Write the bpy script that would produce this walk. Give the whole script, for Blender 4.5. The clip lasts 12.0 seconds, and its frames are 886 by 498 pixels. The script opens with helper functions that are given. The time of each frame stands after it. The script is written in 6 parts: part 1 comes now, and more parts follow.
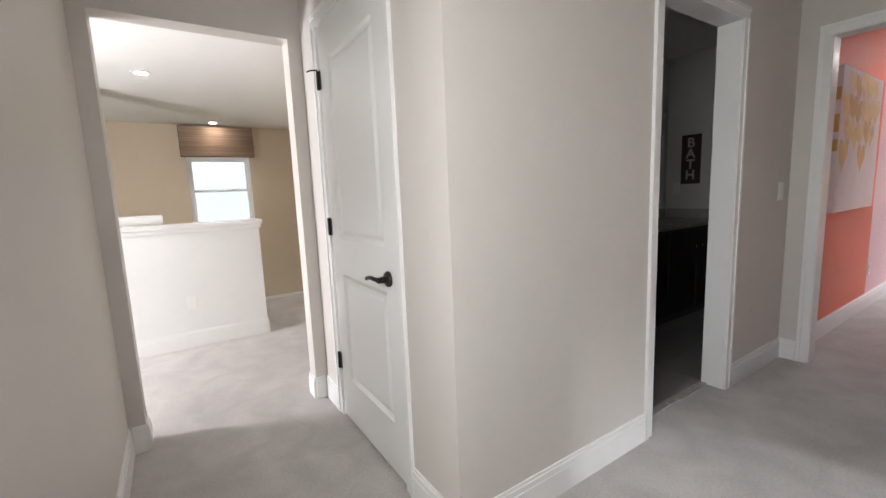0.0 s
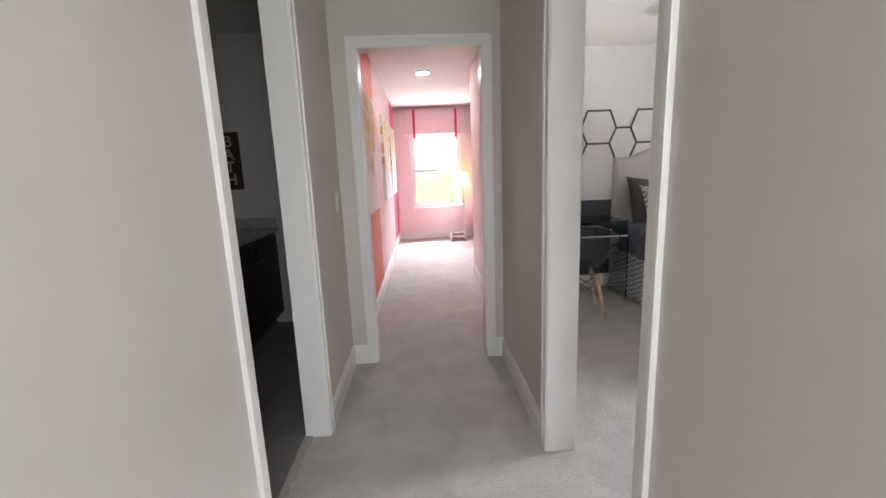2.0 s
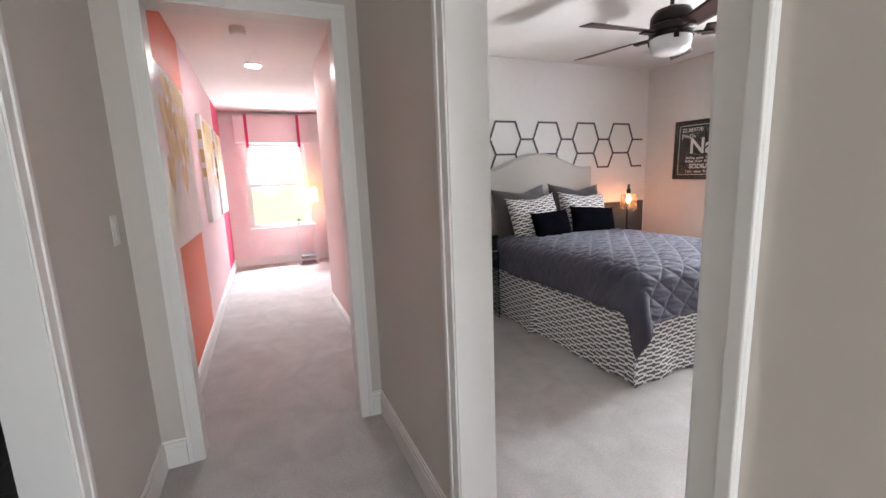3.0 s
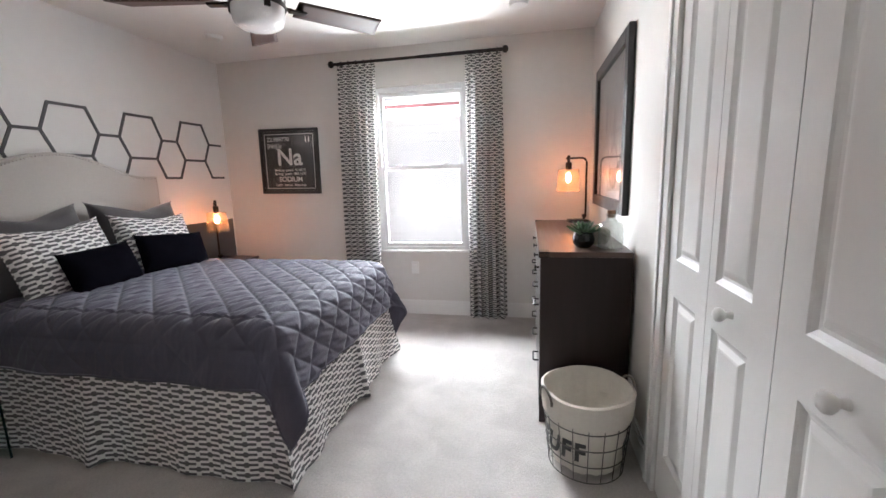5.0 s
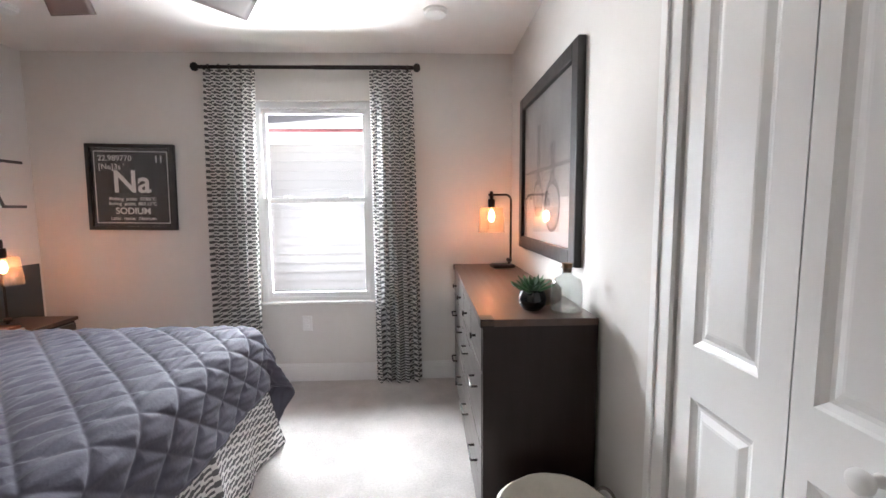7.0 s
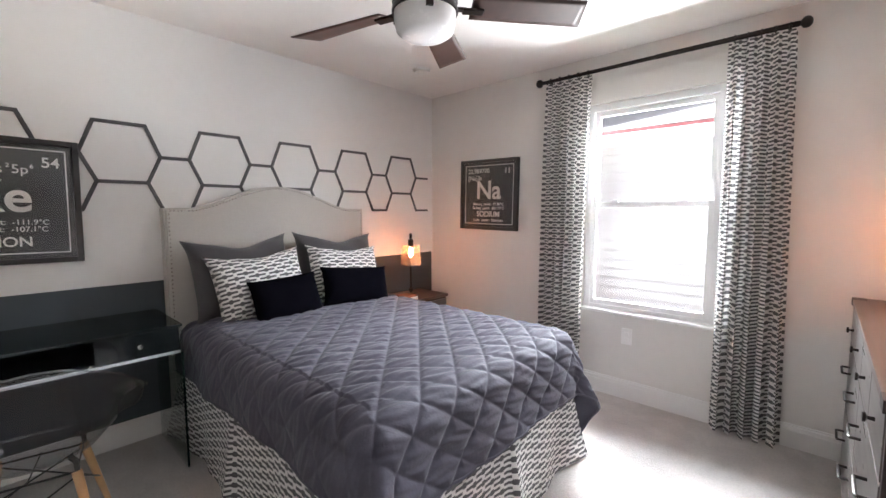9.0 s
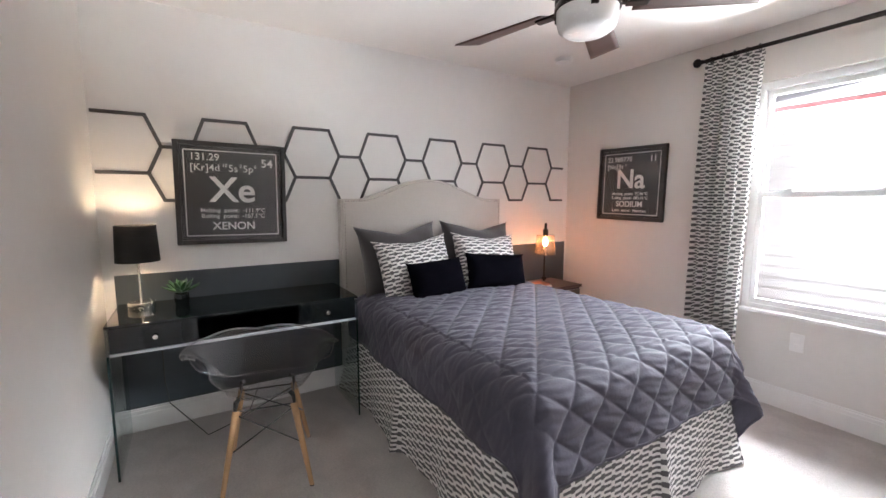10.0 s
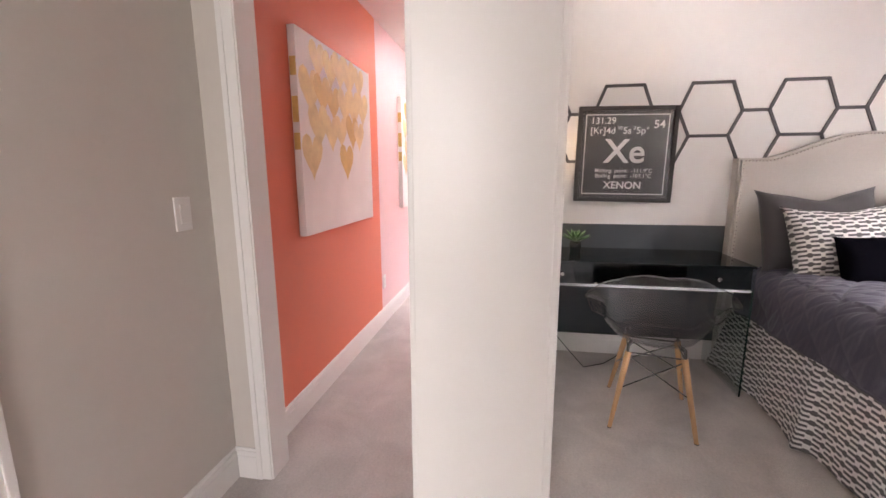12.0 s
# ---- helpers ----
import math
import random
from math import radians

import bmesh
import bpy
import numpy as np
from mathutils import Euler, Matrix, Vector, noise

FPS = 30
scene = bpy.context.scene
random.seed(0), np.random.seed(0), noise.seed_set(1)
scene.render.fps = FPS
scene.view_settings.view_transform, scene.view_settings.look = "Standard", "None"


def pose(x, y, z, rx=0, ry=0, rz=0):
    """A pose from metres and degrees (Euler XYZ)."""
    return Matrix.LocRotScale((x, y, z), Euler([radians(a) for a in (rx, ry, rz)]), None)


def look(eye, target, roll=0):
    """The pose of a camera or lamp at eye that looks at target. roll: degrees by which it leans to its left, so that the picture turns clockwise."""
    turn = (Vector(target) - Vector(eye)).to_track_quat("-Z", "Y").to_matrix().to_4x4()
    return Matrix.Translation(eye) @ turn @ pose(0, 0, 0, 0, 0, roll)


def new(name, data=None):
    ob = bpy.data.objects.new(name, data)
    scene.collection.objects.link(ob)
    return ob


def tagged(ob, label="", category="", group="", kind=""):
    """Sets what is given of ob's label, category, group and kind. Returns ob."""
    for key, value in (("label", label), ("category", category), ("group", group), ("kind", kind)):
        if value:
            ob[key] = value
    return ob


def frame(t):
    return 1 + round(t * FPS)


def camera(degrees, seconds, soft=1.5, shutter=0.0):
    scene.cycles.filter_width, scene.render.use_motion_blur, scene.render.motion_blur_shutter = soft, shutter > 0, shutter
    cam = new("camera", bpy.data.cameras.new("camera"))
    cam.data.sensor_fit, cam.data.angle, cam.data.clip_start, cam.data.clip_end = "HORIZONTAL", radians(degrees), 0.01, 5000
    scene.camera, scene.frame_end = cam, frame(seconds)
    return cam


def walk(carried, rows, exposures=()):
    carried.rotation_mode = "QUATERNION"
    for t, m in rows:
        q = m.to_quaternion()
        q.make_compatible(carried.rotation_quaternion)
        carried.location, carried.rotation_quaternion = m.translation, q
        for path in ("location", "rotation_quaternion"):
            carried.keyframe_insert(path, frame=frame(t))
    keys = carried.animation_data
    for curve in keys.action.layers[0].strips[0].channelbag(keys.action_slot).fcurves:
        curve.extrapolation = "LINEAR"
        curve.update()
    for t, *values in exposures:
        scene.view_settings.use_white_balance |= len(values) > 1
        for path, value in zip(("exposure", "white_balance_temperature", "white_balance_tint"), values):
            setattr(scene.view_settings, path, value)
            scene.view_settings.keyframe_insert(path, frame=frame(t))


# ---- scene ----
cam = camera(93.8, 12.0)
PATH = [
    (0, (1.686, 0.516, 1.208), (2.77, 2.174, 0.937), -2.3),
    (0.3, (1.738, 0.659, 1.249), (3.106, 2.093, 0.976), -2.8),
    (0.5, (1.724, 0.778, 1.289), (3.258, 2.025, 0.988), -3.2),
    (1, (1.883, 0.998, 1.301), (3.71, 1.738, 0.967), -3.7),
    (1.2, (1.946, 1.025, 1.296), (3.837, 1.569, 0.937), -3.1),
    (1.5, (2.081, 1.054, 1.283), (4.028, 1.318, 0.912), -3.2),
    (2, (2.369, 1.028, 1.3), (4.331, 0.941, 0.922), -2.2),
    (2.5, (2.663, 1.024, 1.284), (4.584, 0.61, 0.917), -1.8),
    (2.7, (2.784, 1.034, 1.28), (4.672, 0.475, 0.927), -2.0),
    (4.3, (3.531, 0.686, 1.279), (4.62, -0.962, 0.967), -2.0),
    (4.5, (3.607, 0.629, 1.277), (4.517, -1.123, 0.96), -1.9),
    (5, (3.664, 0.46, 1.273), (4.073, -1.469, 0.937), -1.7),
    (5.5, (3.667, 0.278, 1.28), (3.63, -1.697, 0.97), -1.1),
    (6, (3.733, 0.121, 1.282), (3.444, -1.84, 1.011), -0.8),
    (6.5, (3.806, -0.011, 1.303), (3.495, -1.974, 1.078), -0.8),
    (6.7, (3.818, -0.059, 1.304), (3.565, -2.032, 1.098), -0.7),
    (8.5, (3.702, -0.333, 1.327), (4.81, -1.991, 1.166), 0.0),
    (9, (3.74, -0.264, 1.326), (5.088, -1.73, 1.148), -0.1),
    (9.5, (3.773, -0.189, 1.333), (5.327, -1.432, 1.134), -0.0),
    (10, (3.729, -0.045, 1.336), (5.425, -1.078, 1.106), -0.1),
    (10.5, (3.623, 0.062, 1.317), (5.432, -0.747, 1.049), 0.2),
    (10.7, (3.617, 0.125, 1.323), (5.462, -0.589, 1.028), 0.5),
    (11, (3.603, 0.155, 1.287), (5.519, -0.333, 0.984), 0.6),
    (11.5, (3.587, 0.251, 1.287), (5.556, 0.217, 0.938), 0.7),
    (12, (3.669, 0.417, 1.263), (5.609, 0.751, 0.907), -0.2),
]
EXPOSURES = [(0.0, 2.50, 6150, 11), (0.5, 2.36, 6150, 11), (1.0, 2.40, 6150, 11), (1.5, 2.54, 6150, 10), (2.5, 2.92, 6100, 11), (4.5, 2.60, 6100, 10), (5.5, 2.60, 6150, 10), (6.5, 2.52, 6150, 10), (8.5, 2.80, 6150, 10), (9.5, 2.88, 6150, 11), (10.5, 2.96, 6200, 12), (11.0, 3.08, 6200, 12), (12.0, 3.34, 6700, 21)]
walk(cam, [(t, look(eye, target, roll)) for t, eye, target, roll in PATH], EXPOSURES)

# ---- light ----
world = bpy.data.worlds.new("world")
scene.world = world
world.use_nodes = True
wn = world.node_tree.nodes
sky = wn.new("ShaderNodeTexSky")
sky.sky_type, sky.sun_disc = "NISHITA", False
SUN_EL, SUN_AZ = 50.0, -87.0          # elevation; azimuth from +y towards +x
sky.sun_elevation, sky.sun_rotation = radians(SUN_EL), radians(SUN_AZ)
wn["Background"].inputs["Strength"].default_value = 0.05
world.node_tree.links.new(sky.outputs[0], wn["Background"].inputs["Color"])
sun = new("sun", bpy.data.lights.new("sun", "SUN"))
sun.data.energy, sun.data.angle, sun.data.color = 1.4, radians(0.5), (1.0, 0.95, 0.88)
sun.matrix_world = look((math.sin(radians(SUN_AZ)) * math.cos(radians(SUN_EL)) * 50, math.cos(radians(SUN_AZ)) * math.cos(radians(SUN_EL)) * 50, math.sin(radians(SUN_EL)) * 50), (0, 0, 0))


def sky_panel(name, eye, target, w, h, watts, color):
    """Added area lamp standing in for daylight at an opening, out of sight from inside."""
    ob = new(name, bpy.data.lights.new(name, "AREA"))
    ob.data.shape, ob.data.size, ob.data.size_y = "RECTANGLE", w, h
    ob.data.energy, ob.data.color = watts * 1.5, color
    ob.matrix_world = look(eye, target)
    return ob


DAY = (0.96, 0.98, 1.0)
sky_panel("window_light_bedroom_above", (4.63, -6.0, 3.6), (4.9, 0.3, 0.5), 3.0, 1.1, 38, DAY)
sky_panel("window_light_bedroom_above_east", (6.5, -6.3, 3.55), (3.6, 0.2, 0.6), 3.2, 1.3, 245, DAY)
sky_panel("window_light_bedroom_above_west", (2.8, -6.3, 3.55), (6.0, 0.2, 0.6), 3.2, 1.3, 190, DAY)
# added panel standing in for light bounced up from the ground outside
sky_panel("window_light_bedroom_below", (4.8, -6.6, -0.75), (4.75, -0.6, 1.8), 6.4, 0.6, 200, (1.0, 0.98, 0.96))
sky_panel("window_light_bedroom_west", (2.75, -4.35, 1.2), (4.75, -3.1, 1.35), 1.3, 2.2, 17, DAY)
sky_panel("window_light_bedroom_east", (7.45, -5.6, 1.3), (4.5, -3.1, 1.35), 2.0, 2.8, 70, DAY)
sky_panel("window_light_pink_above", (11.7, 0.75, 2.6), (6.0, 0.9, 0.3), 1.9, 1.1, 85, (0.97, 0.96, 1.0))
sky_panel("window_light_pink_below", (11.3, 0.75, -0.35), (7.0, 0.9, 2.0), 1.9, 1.0, 26, (1.0, 0.97, 0.98))
# stands in for daylight from an assumed, unseen opening in the loft's west wall
sky_panel("window_light_loft", (-1.25, 4.2, 1.15), (2.0, 3.9, 1.7), 0.5, 0.9, 17, (1.0, 0.98, 0.98))
# added fill lamp for the hall, set in an invented, unseen wall opening
sky_panel("fill_light_hall", (1.34, 0.65, 1.45), (2.9, 1.2, 0.6), 0.7, 1.2, 3.4, (1.0, 0.98, 0.95))

# ---- materials ----
MATS = {}


def mat(name, color, rough=0.6, metal=0.0, vary=0.06, grain=40.0, bump=0.0, bump_scale=200.0, second=None, stretch=(1, 1, 1), sheen=0.0, spec=0.5, rough_vary=0.08, rand=0.0):
    """A painted, woven or wooden surface: large stains, fine grain, relief and uneven gloss."""
    if name in MATS:
        return MATS[name]
    m = bpy.data.materials.new(name)
    m.use_nodes = True
    nt, n = m.node_tree, m.node_tree.nodes
    b = n["Principled BSDF"]
    tc = n.new("ShaderNodeTexCoord")
    mp = n.new("ShaderNodeMapping")
    mp.inputs["Scale"].default_value = stretch
    nt.links.new(tc.outputs["Object"], mp.inputs[0])
    big, fine = n.new("ShaderNodeTexNoise"), n.new("ShaderNodeTexNoise")
    big.inputs["Scale"].default_value, big.inputs["Detail"].default_value = 1.7, 4
    fine.inputs["Scale"].default_value, fine.inputs["Detail"].default_value = grain, 5
    for tex in (big, fine):
        nt.links.new(mp.outputs[0], tex.inputs["Vector"])
    mix = n.new("ShaderNodeMix")
    mix.data_type = "RGBA"
    add = n.new("ShaderNodeMath")
    add.operation = "ADD"
    nt.links.new(big.outputs["Fac"], add.inputs[0])
    nt.links.new(fine.outputs["Fac"], add.inputs[1])
    rng = n.new("ShaderNodeMapRange")
    rng.inputs["From Min"].default_value, rng.inputs["From Max"].default_value = 0.6, 1.4
    nt.links.new(add.outputs[0], rng.inputs["Value"])
    nt.links.new(rng.outputs[0], mix.inputs[0])
    lo = tuple(c * (1 - vary) for c in color)
    hi = second or tuple(min(1, c * (1 + vary)) for c in color)
    mix.inputs[6].default_value, mix.inputs[7].default_value = (*lo, 1), (*hi, 1)
    out = mix.outputs[2]
    if rand:
        info, hsv = n.new("ShaderNodeObjectInfo"), n.new("ShaderNodeHueSaturation")
        r2 = n.new("ShaderNodeMapRange")
        r2.inputs["To Min"].default_value, r2.inputs["To Max"].default_value = 1 - rand, 1 + rand
        nt.links.new(info.outputs["Random"], r2.inputs["Value"])
        nt.links.new(r2.outputs[0], hsv.inputs["Value"])
        nt.links.new(out, hsv.inputs["Color"])
        out = hsv.outputs[0]
    nt.links.new(out, b.inputs["Base Color"])
    rr = n.new("ShaderNodeMapRange")
    rr.inputs["To Min"].default_value, rr.inputs["To Max"].default_value = max(0.02, rough - rough_vary), min(1, rough + rough_vary)
    nt.links.new(fine.outputs["Fac"], rr.inputs["Value"])
    nt.links.new(rr.outputs[0], b.inputs["Roughness"])
    b.inputs["Metallic"].default_value = metal
    b.inputs["Specular IOR Level"].default_value = spec
    if sheen:
        b.inputs["Sheen Weight"].default_value = sheen
    if bump:
        bt, bp = n.new("ShaderNodeTexNoise"), n.new("ShaderNodeBump")
        bt.inputs["Scale"].default_value, bt.inputs["Detail"].default_value = bump_scale, 3
        nt.links.new(mp.outputs[0], bt.inputs["Vector"])
        nt.links.new(bt.outputs["Fac"], bp.inputs["Height"])
        bp.inputs["Strength"].default_value, bp.inputs["Distance"].default_value = bump, 0.004
        nt.links.new(bp.outputs[0], b.inputs["Normal"])
    MATS[name] = m
    return m


def carpet_mat(name, color):
    m = mat(name, color, 0.95, vary=0.16, grain=90, bump=0.0, sheen=0.15, spec=0.1)
    nt, n = m.node_tree, m.node_tree.nodes
    tc = n["Texture Coordinate"]
    pile, swirl, vor = n.new("ShaderNodeTexNoise"), n.new("ShaderNodeTexNoise"), n.new("ShaderNodeTexVoronoi")
    pile.inputs["Scale"].default_value, pile.inputs["Detail"].default_value = 320, 3
    swirl.inputs["Scale"].default_value, swirl.inputs["Detail"].default_value = 5, 3
    swirl.inputs["Distortion"].default_value = 1.2
    vor.inputs["Scale"].default_value = 260
    for tex in (pile, swirl, vor):
        nt.links.new(tc.outputs["Object"], tex.inputs["Vector"])
    a1, a2 = n.new("ShaderNodeMath"), n.new("ShaderNodeMath")
    a1.operation = a2.operation = "ADD"
    nt.links.new(pile.outputs["Fac"], a1.inputs[0])
    nt.links.new(vor.outputs["Distance"], a1.inputs[1])
    nt.links.new(a1.outputs[0], a2.inputs[0])
    soft = n.new("ShaderNodeMath")
    soft.operation = "MULTIPLY"
    soft.inputs[1].default_value = 0.5
    nt.links.new(swirl.outputs["Fac"], soft.inputs[0])
    nt.links.new(soft.outputs[0], a2.inputs[1])
    bp = n.new("ShaderNodeBump")
    bp.inputs["Strength"].default_value, bp.inputs["Distance"].default_value = 0.8, 0.009
    nt.links.new(a2.outputs[0], bp.inputs["Height"])
    nt.links.new(bp.outputs[0], n["Principled BSDF"].inputs["Normal"])
    track, tone, mul = n.new("ShaderNodeTexNoise"), n.new("ShaderNodeMapRange"), n.new("ShaderNodeMix")
    track.inputs["Scale"].default_value, track.inputs["Detail"].default_value, track.inputs["Distortion"].default_value = 5.0, 5, 0.7
    nt.links.new(tc.outputs["Object"], track.inputs["Vector"])
    tone.inputs["From Min"].default_value, tone.inputs["From Max"].default_value = 0.35, 0.65
    tone.inputs["To Min"].default_value, tone.inputs["To Max"].default_value = 0.90, 1.05
    nt.links.new(track.outputs["Fac"], tone.inputs["Value"])
    mul.data_type, mul.blend_type = "RGBA", "MULTIPLY"
    mul.inputs[0].default_value = 1.0
    b = n["Principled BSDF"]
    nt.links.new(b.inputs["Base Color"].links[0].from_socket, mul.inputs[6])
    nt.links.new(tone.outputs[0], mul.inputs[7])
    nt.links.new(mul.outputs[2], b.inputs["Base Color"])
    return m


def glass_mat(name, color=(1, 1, 1), rough=0.0, gloss=0.08, tint=0.97):
    """Thin clear pane: mostly lets light through, with a mirror-like sheen at a slant."""
    if name in MATS:
        return MATS[name]
    m = bpy.data.materials.new(name)
    m.use_nodes = True
    nt, n = m.node_tree, m.node_tree.nodes
    n.remove(n["Principled BSDF"])
    tr, gl, mix, fr = n.new("ShaderNodeBsdfTransparent"), n.new("ShaderNodeBsdfGlossy"), n.new("ShaderNodeMixShader"), n.new("ShaderNodeLayerWeight")
    power, scale = n.new("ShaderNodeMath"), n.new("ShaderNodeMath")
    power.operation, scale.operation = "POWER", "MULTIPLY_ADD"
    power.inputs[1].default_value, scale.inputs[1].default_value, scale.inputs[2].default_value = 4.0, 0.75, gloss * 0.4
    tr.inputs["Color"].default_value = (color[0] * tint, color[1] * tint, color[2] * tint, 1)
    gl.inputs["Roughness"].default_value = rough + 0.02
    nt.links.new(fr.outputs["Facing"], power.inputs[0])
    nt.links.new(power.outputs[0], scale.inputs[0])
    nt.links.new(scale.outputs[0], mix.inputs[0])
    nt.links.new(tr.outputs[0], mix.inputs[1])
    nt.links.new(gl.outputs[0], mix.inputs[2])
    nt.links.new(mix.outputs[0], n["Material Output"].inputs["Surface"])
    MATS[name] = m
    return m


def glow_mat(name, color, strength, base=None):
    m = bpy.data.materials.new(name)
    m.use_nodes = True
    b = m.node_tree.nodes["Principled BSDF"]
    b.inputs["Base Color"].default_value = (*(base or color), 1)
    b.inputs["Emission Color"].default_value = (*color, 1)
    b.inputs["Emission Strength"].default_value = strength * 1.5
    return m


def lattice_mat(name, dark, light, px, pz):
    """Woven cotton printed with rows of dark links, their lobes staggered from row to row; laid out in metres by the mesh's own UV."""
    if name in MATS:
        return MATS[name]
    m = mat(name, light, 0.9, vary=0.05, grain=60, sheen=0.1, spec=0.15, bump=0.25, bump_scale=500)
    nt, n = m.node_tree, m.node_tree.nodes
    b = n["Principled BSDF"]
    base = b.inputs["Base Color"].links[0].from_socket
    uv, sep = n.new("ShaderNodeUVMap"), n.new("ShaderNodeSeparateXYZ")
    nt.links.new(uv.outputs[0], sep.inputs[0])

    def op(kind, a, c=0.0, d=None):
        node = n.new("ShaderNodeMath")
        node.operation = kind
        for k, v in enumerate((a, c) if d is None else (a, c, d)):
            if isinstance(v, (int, float)):
                node.inputs[k].default_value = v
            else:
                nt.links.new(v, node.inputs[k])
        return node.outputs[0]

    row = op("DIVIDE", sep.outputs[1], pz)
    rowi = op("FLOOR", row)
    half = op("MULTIPLY", op("FLOORED_MODULO", rowi, 2.0), 0.5)
    u = op("SUBTRACT", op("FRACT", op("ADD", op("DIVIDE", sep.outputs[0], px), half)), 0.5)
    v = op("ABSOLUTE", op("SUBTRACT", op("FRACT", row), 0.5))
    au = op("ABSOLUTE", u)
    lobe = op("MAXIMUM", op("MINIMUM", op("SUBTRACT", 0.92, op("MULTIPLY", au, 6.5)), 0.5), 0.25)
    bar = op("LESS_THAN", v, lobe)
    length = op("LESS_THAN", au, 0.41)
    fac = op("MULTIPLY", bar, length)
    mix = n.new("ShaderNodeMix")
    mix.data_type = "RGBA"
    nt.links.new(fac, mix.inputs[0])
    nt.links.new(base, mix.inputs[6])
    mix.inputs[7].default_value = (*dark, 1)
    nt.links.new(mix.outputs[2], b.inputs["Base Color"])
    return m


GREIGE = mat("greige_wall_paint", (0.60, 0.56, 0.515), 0.46, vary=0.025, grain=14, bump=0.05, bump_scale=160, rough_vary=0.05)
GREYWALL = mat("light_grey_wall_paint", (0.69, 0.665, 0.63), 0.6, vary=0.025, grain=14, bump=0.10, bump_scale=160, rough_vary=0.05)
WHITEWALL = mat("white_wall_paint", (0.76, 0.75, 0.73), 0.6, vary=0.02, grain=14, bump=0.10, bump_scale=160, rough_vary=0.05)
CEILING = mat("ceiling_paint", (0.85, 0.83, 0.80), 0.8, vary=0.02, grain=10, bump=0.15, bump_scale=120)
TRIM = mat("white_trim_paint", (0.78, 0.77, 0.75), 0.32, vary=0.02, grain=20, bump=0.03, bump_scale=60)
DOORPAINT = mat("white_door_paint", (0.78, 0.77, 0.75), 0.32, vary=0.015, grain=25, bump=0.02, bump_scale=120)
BEIGE = mat("beige_wall_paint", (0.60, 0.49, 0.37), 0.7, vary=0.03, grain=14, bump=0.1, bump_scale=160)
CORAL = mat("coral_wall_paint", (0.80, 0.22, 0.13), 0.6, vary=0.03, grain=14, bump=0.1, bump_scale=160)
PINK = mat("pale_pink_wall_paint", (0.80, 0.58, 0.60), 0.6, vary=0.03, grain=14, bump=0.1, bump_scale=160)
SHELL = mat("shell_pink_wall_paint", (0.84, 0.73, 0.73), 0.6, vary=0.03, grain=14, bump=0.1, bump_scale=160)
MAGENTA = mat("raspberry_wall_paint", (0.66, 0.06, 0.16), 0.6, vary=0.03, grain=14, bump=0.1, bump_scale=160)
BLUSH = mat("blush_wall_paint", (0.80, 0.64, 0.62), 0.6, vary=0.03, grain=14, bump=0.1, bump_scale=160)
SLATE = mat("slate_band_paint", (0.050, 0.062, 0.070), 0.45, vary=0.08, grain=14, bump=0.1, bump_scale=160)
CARPET = carpet_mat("grey_beige_carpet", (0.61, 0.57, 0.54))
TILE = mat("grey_floor_tile", (0.20, 0.19, 0.18), 0.35, vary=0.15, grain=8, bump=0.05)
BLACKMETAL = mat("oil_rubbed_bronze", (0.025, 0.020, 0.018), 0.38, metal=0.7, vary=0.2)
CHROME = mat("brushed_nickel", (0.70, 0.66, 0.60), 0.25, metal=1.0, vary=0.05)
DARKWOOD = mat("dark_espresso_wood", (0.021, 0.0115, 0.0105), 0.42, spec=0.3, vary=0.4, grain=30, stretch=(1, 1, 0.08), bump=0.08, bump_scale=120)
DRESSERFRONT = mat("taupe_drawer_wood", (0.085, 0.075, 0.068), 0.30, vary=0.25, grain=30, stretch=(0.1, 0.1, 1), bump=0.06, bump_scale=120)
DRESSERTOP = mat("dark_brown_veneer_top", (0.075, 0.042, 0.030), 0.34, vary=0.3, grain=30, stretch=(1, 0.06, 1), bump=0.05, bump_scale=120)
FANWOOD = mat("walnut_fan_blade", (0.062, 0.031, 0.024), 0.5, vary=0.3, grain=25, stretch=(1, 1, 1), bump=0.05)
LEGWOOD = mat("light_beech_wood", (0.55, 0.33, 0.17), 0.45, vary=0.2, grain=30, stretch=(1, 1, 0.1), bump=0.05)
QUILT = mat("charcoal_quilt_satin", (0.068, 0.065, 0.090), 0.70, spec=0.28, vary=0.10, grain=50, bump=0.35, bump_scale=90, sheen=0.15, stretch=(2.2, 1, 1))
CHARCOAL = mat("charcoal_cotton", (0.065, 0.061, 0.064), 0.85, vary=0.12, grain=60, bump=0.35, bump_scale=300, sheen=0.3)
NAVY = mat("navy_black_velvet", (0.0022, 0.0021, 0.0042), 0.9, vary=0.2, grain=60, bump=0.3, bump_scale=300, spec=0.03)
LINEN = mat("pale_grey_linen", (0.56, 0.53, 0.49), 0.9, vary=0.05, grain=70, bump=0.35, bump_scale=420, sheen=0.2)
LATTICE = lattice_mat("white_cotton_with_charcoal_links", (0.12, 0.115, 0.12), (0.74, 0.72, 0.70), 0.118, 0.0240)
POSTER = mat("charcoal_poster_print", (0.043, 0.043, 0.045), 0.22, vary=0.06, grain=30)
FRAMEBLACK = mat("black_frame_wood", (0.022, 0.020, 0.020), 0.35, vary=0.15, grain=40, bump=0.1)
PRINTWHITE = mat("white_print", (0.80, 0.80, 0.78), 0.4, vary=0.02)
HEXPAINT = mat("charcoal_wood_strip", (0.075, 0.073, 0.076), 0.55, vary=0.1, grain=40, bump=0.1)
BLACKGLASS = mat("black_gloss_lacquer", (0.006, 0.008, 0.009), 0.06, vary=0.2, rough_vary=0.02)
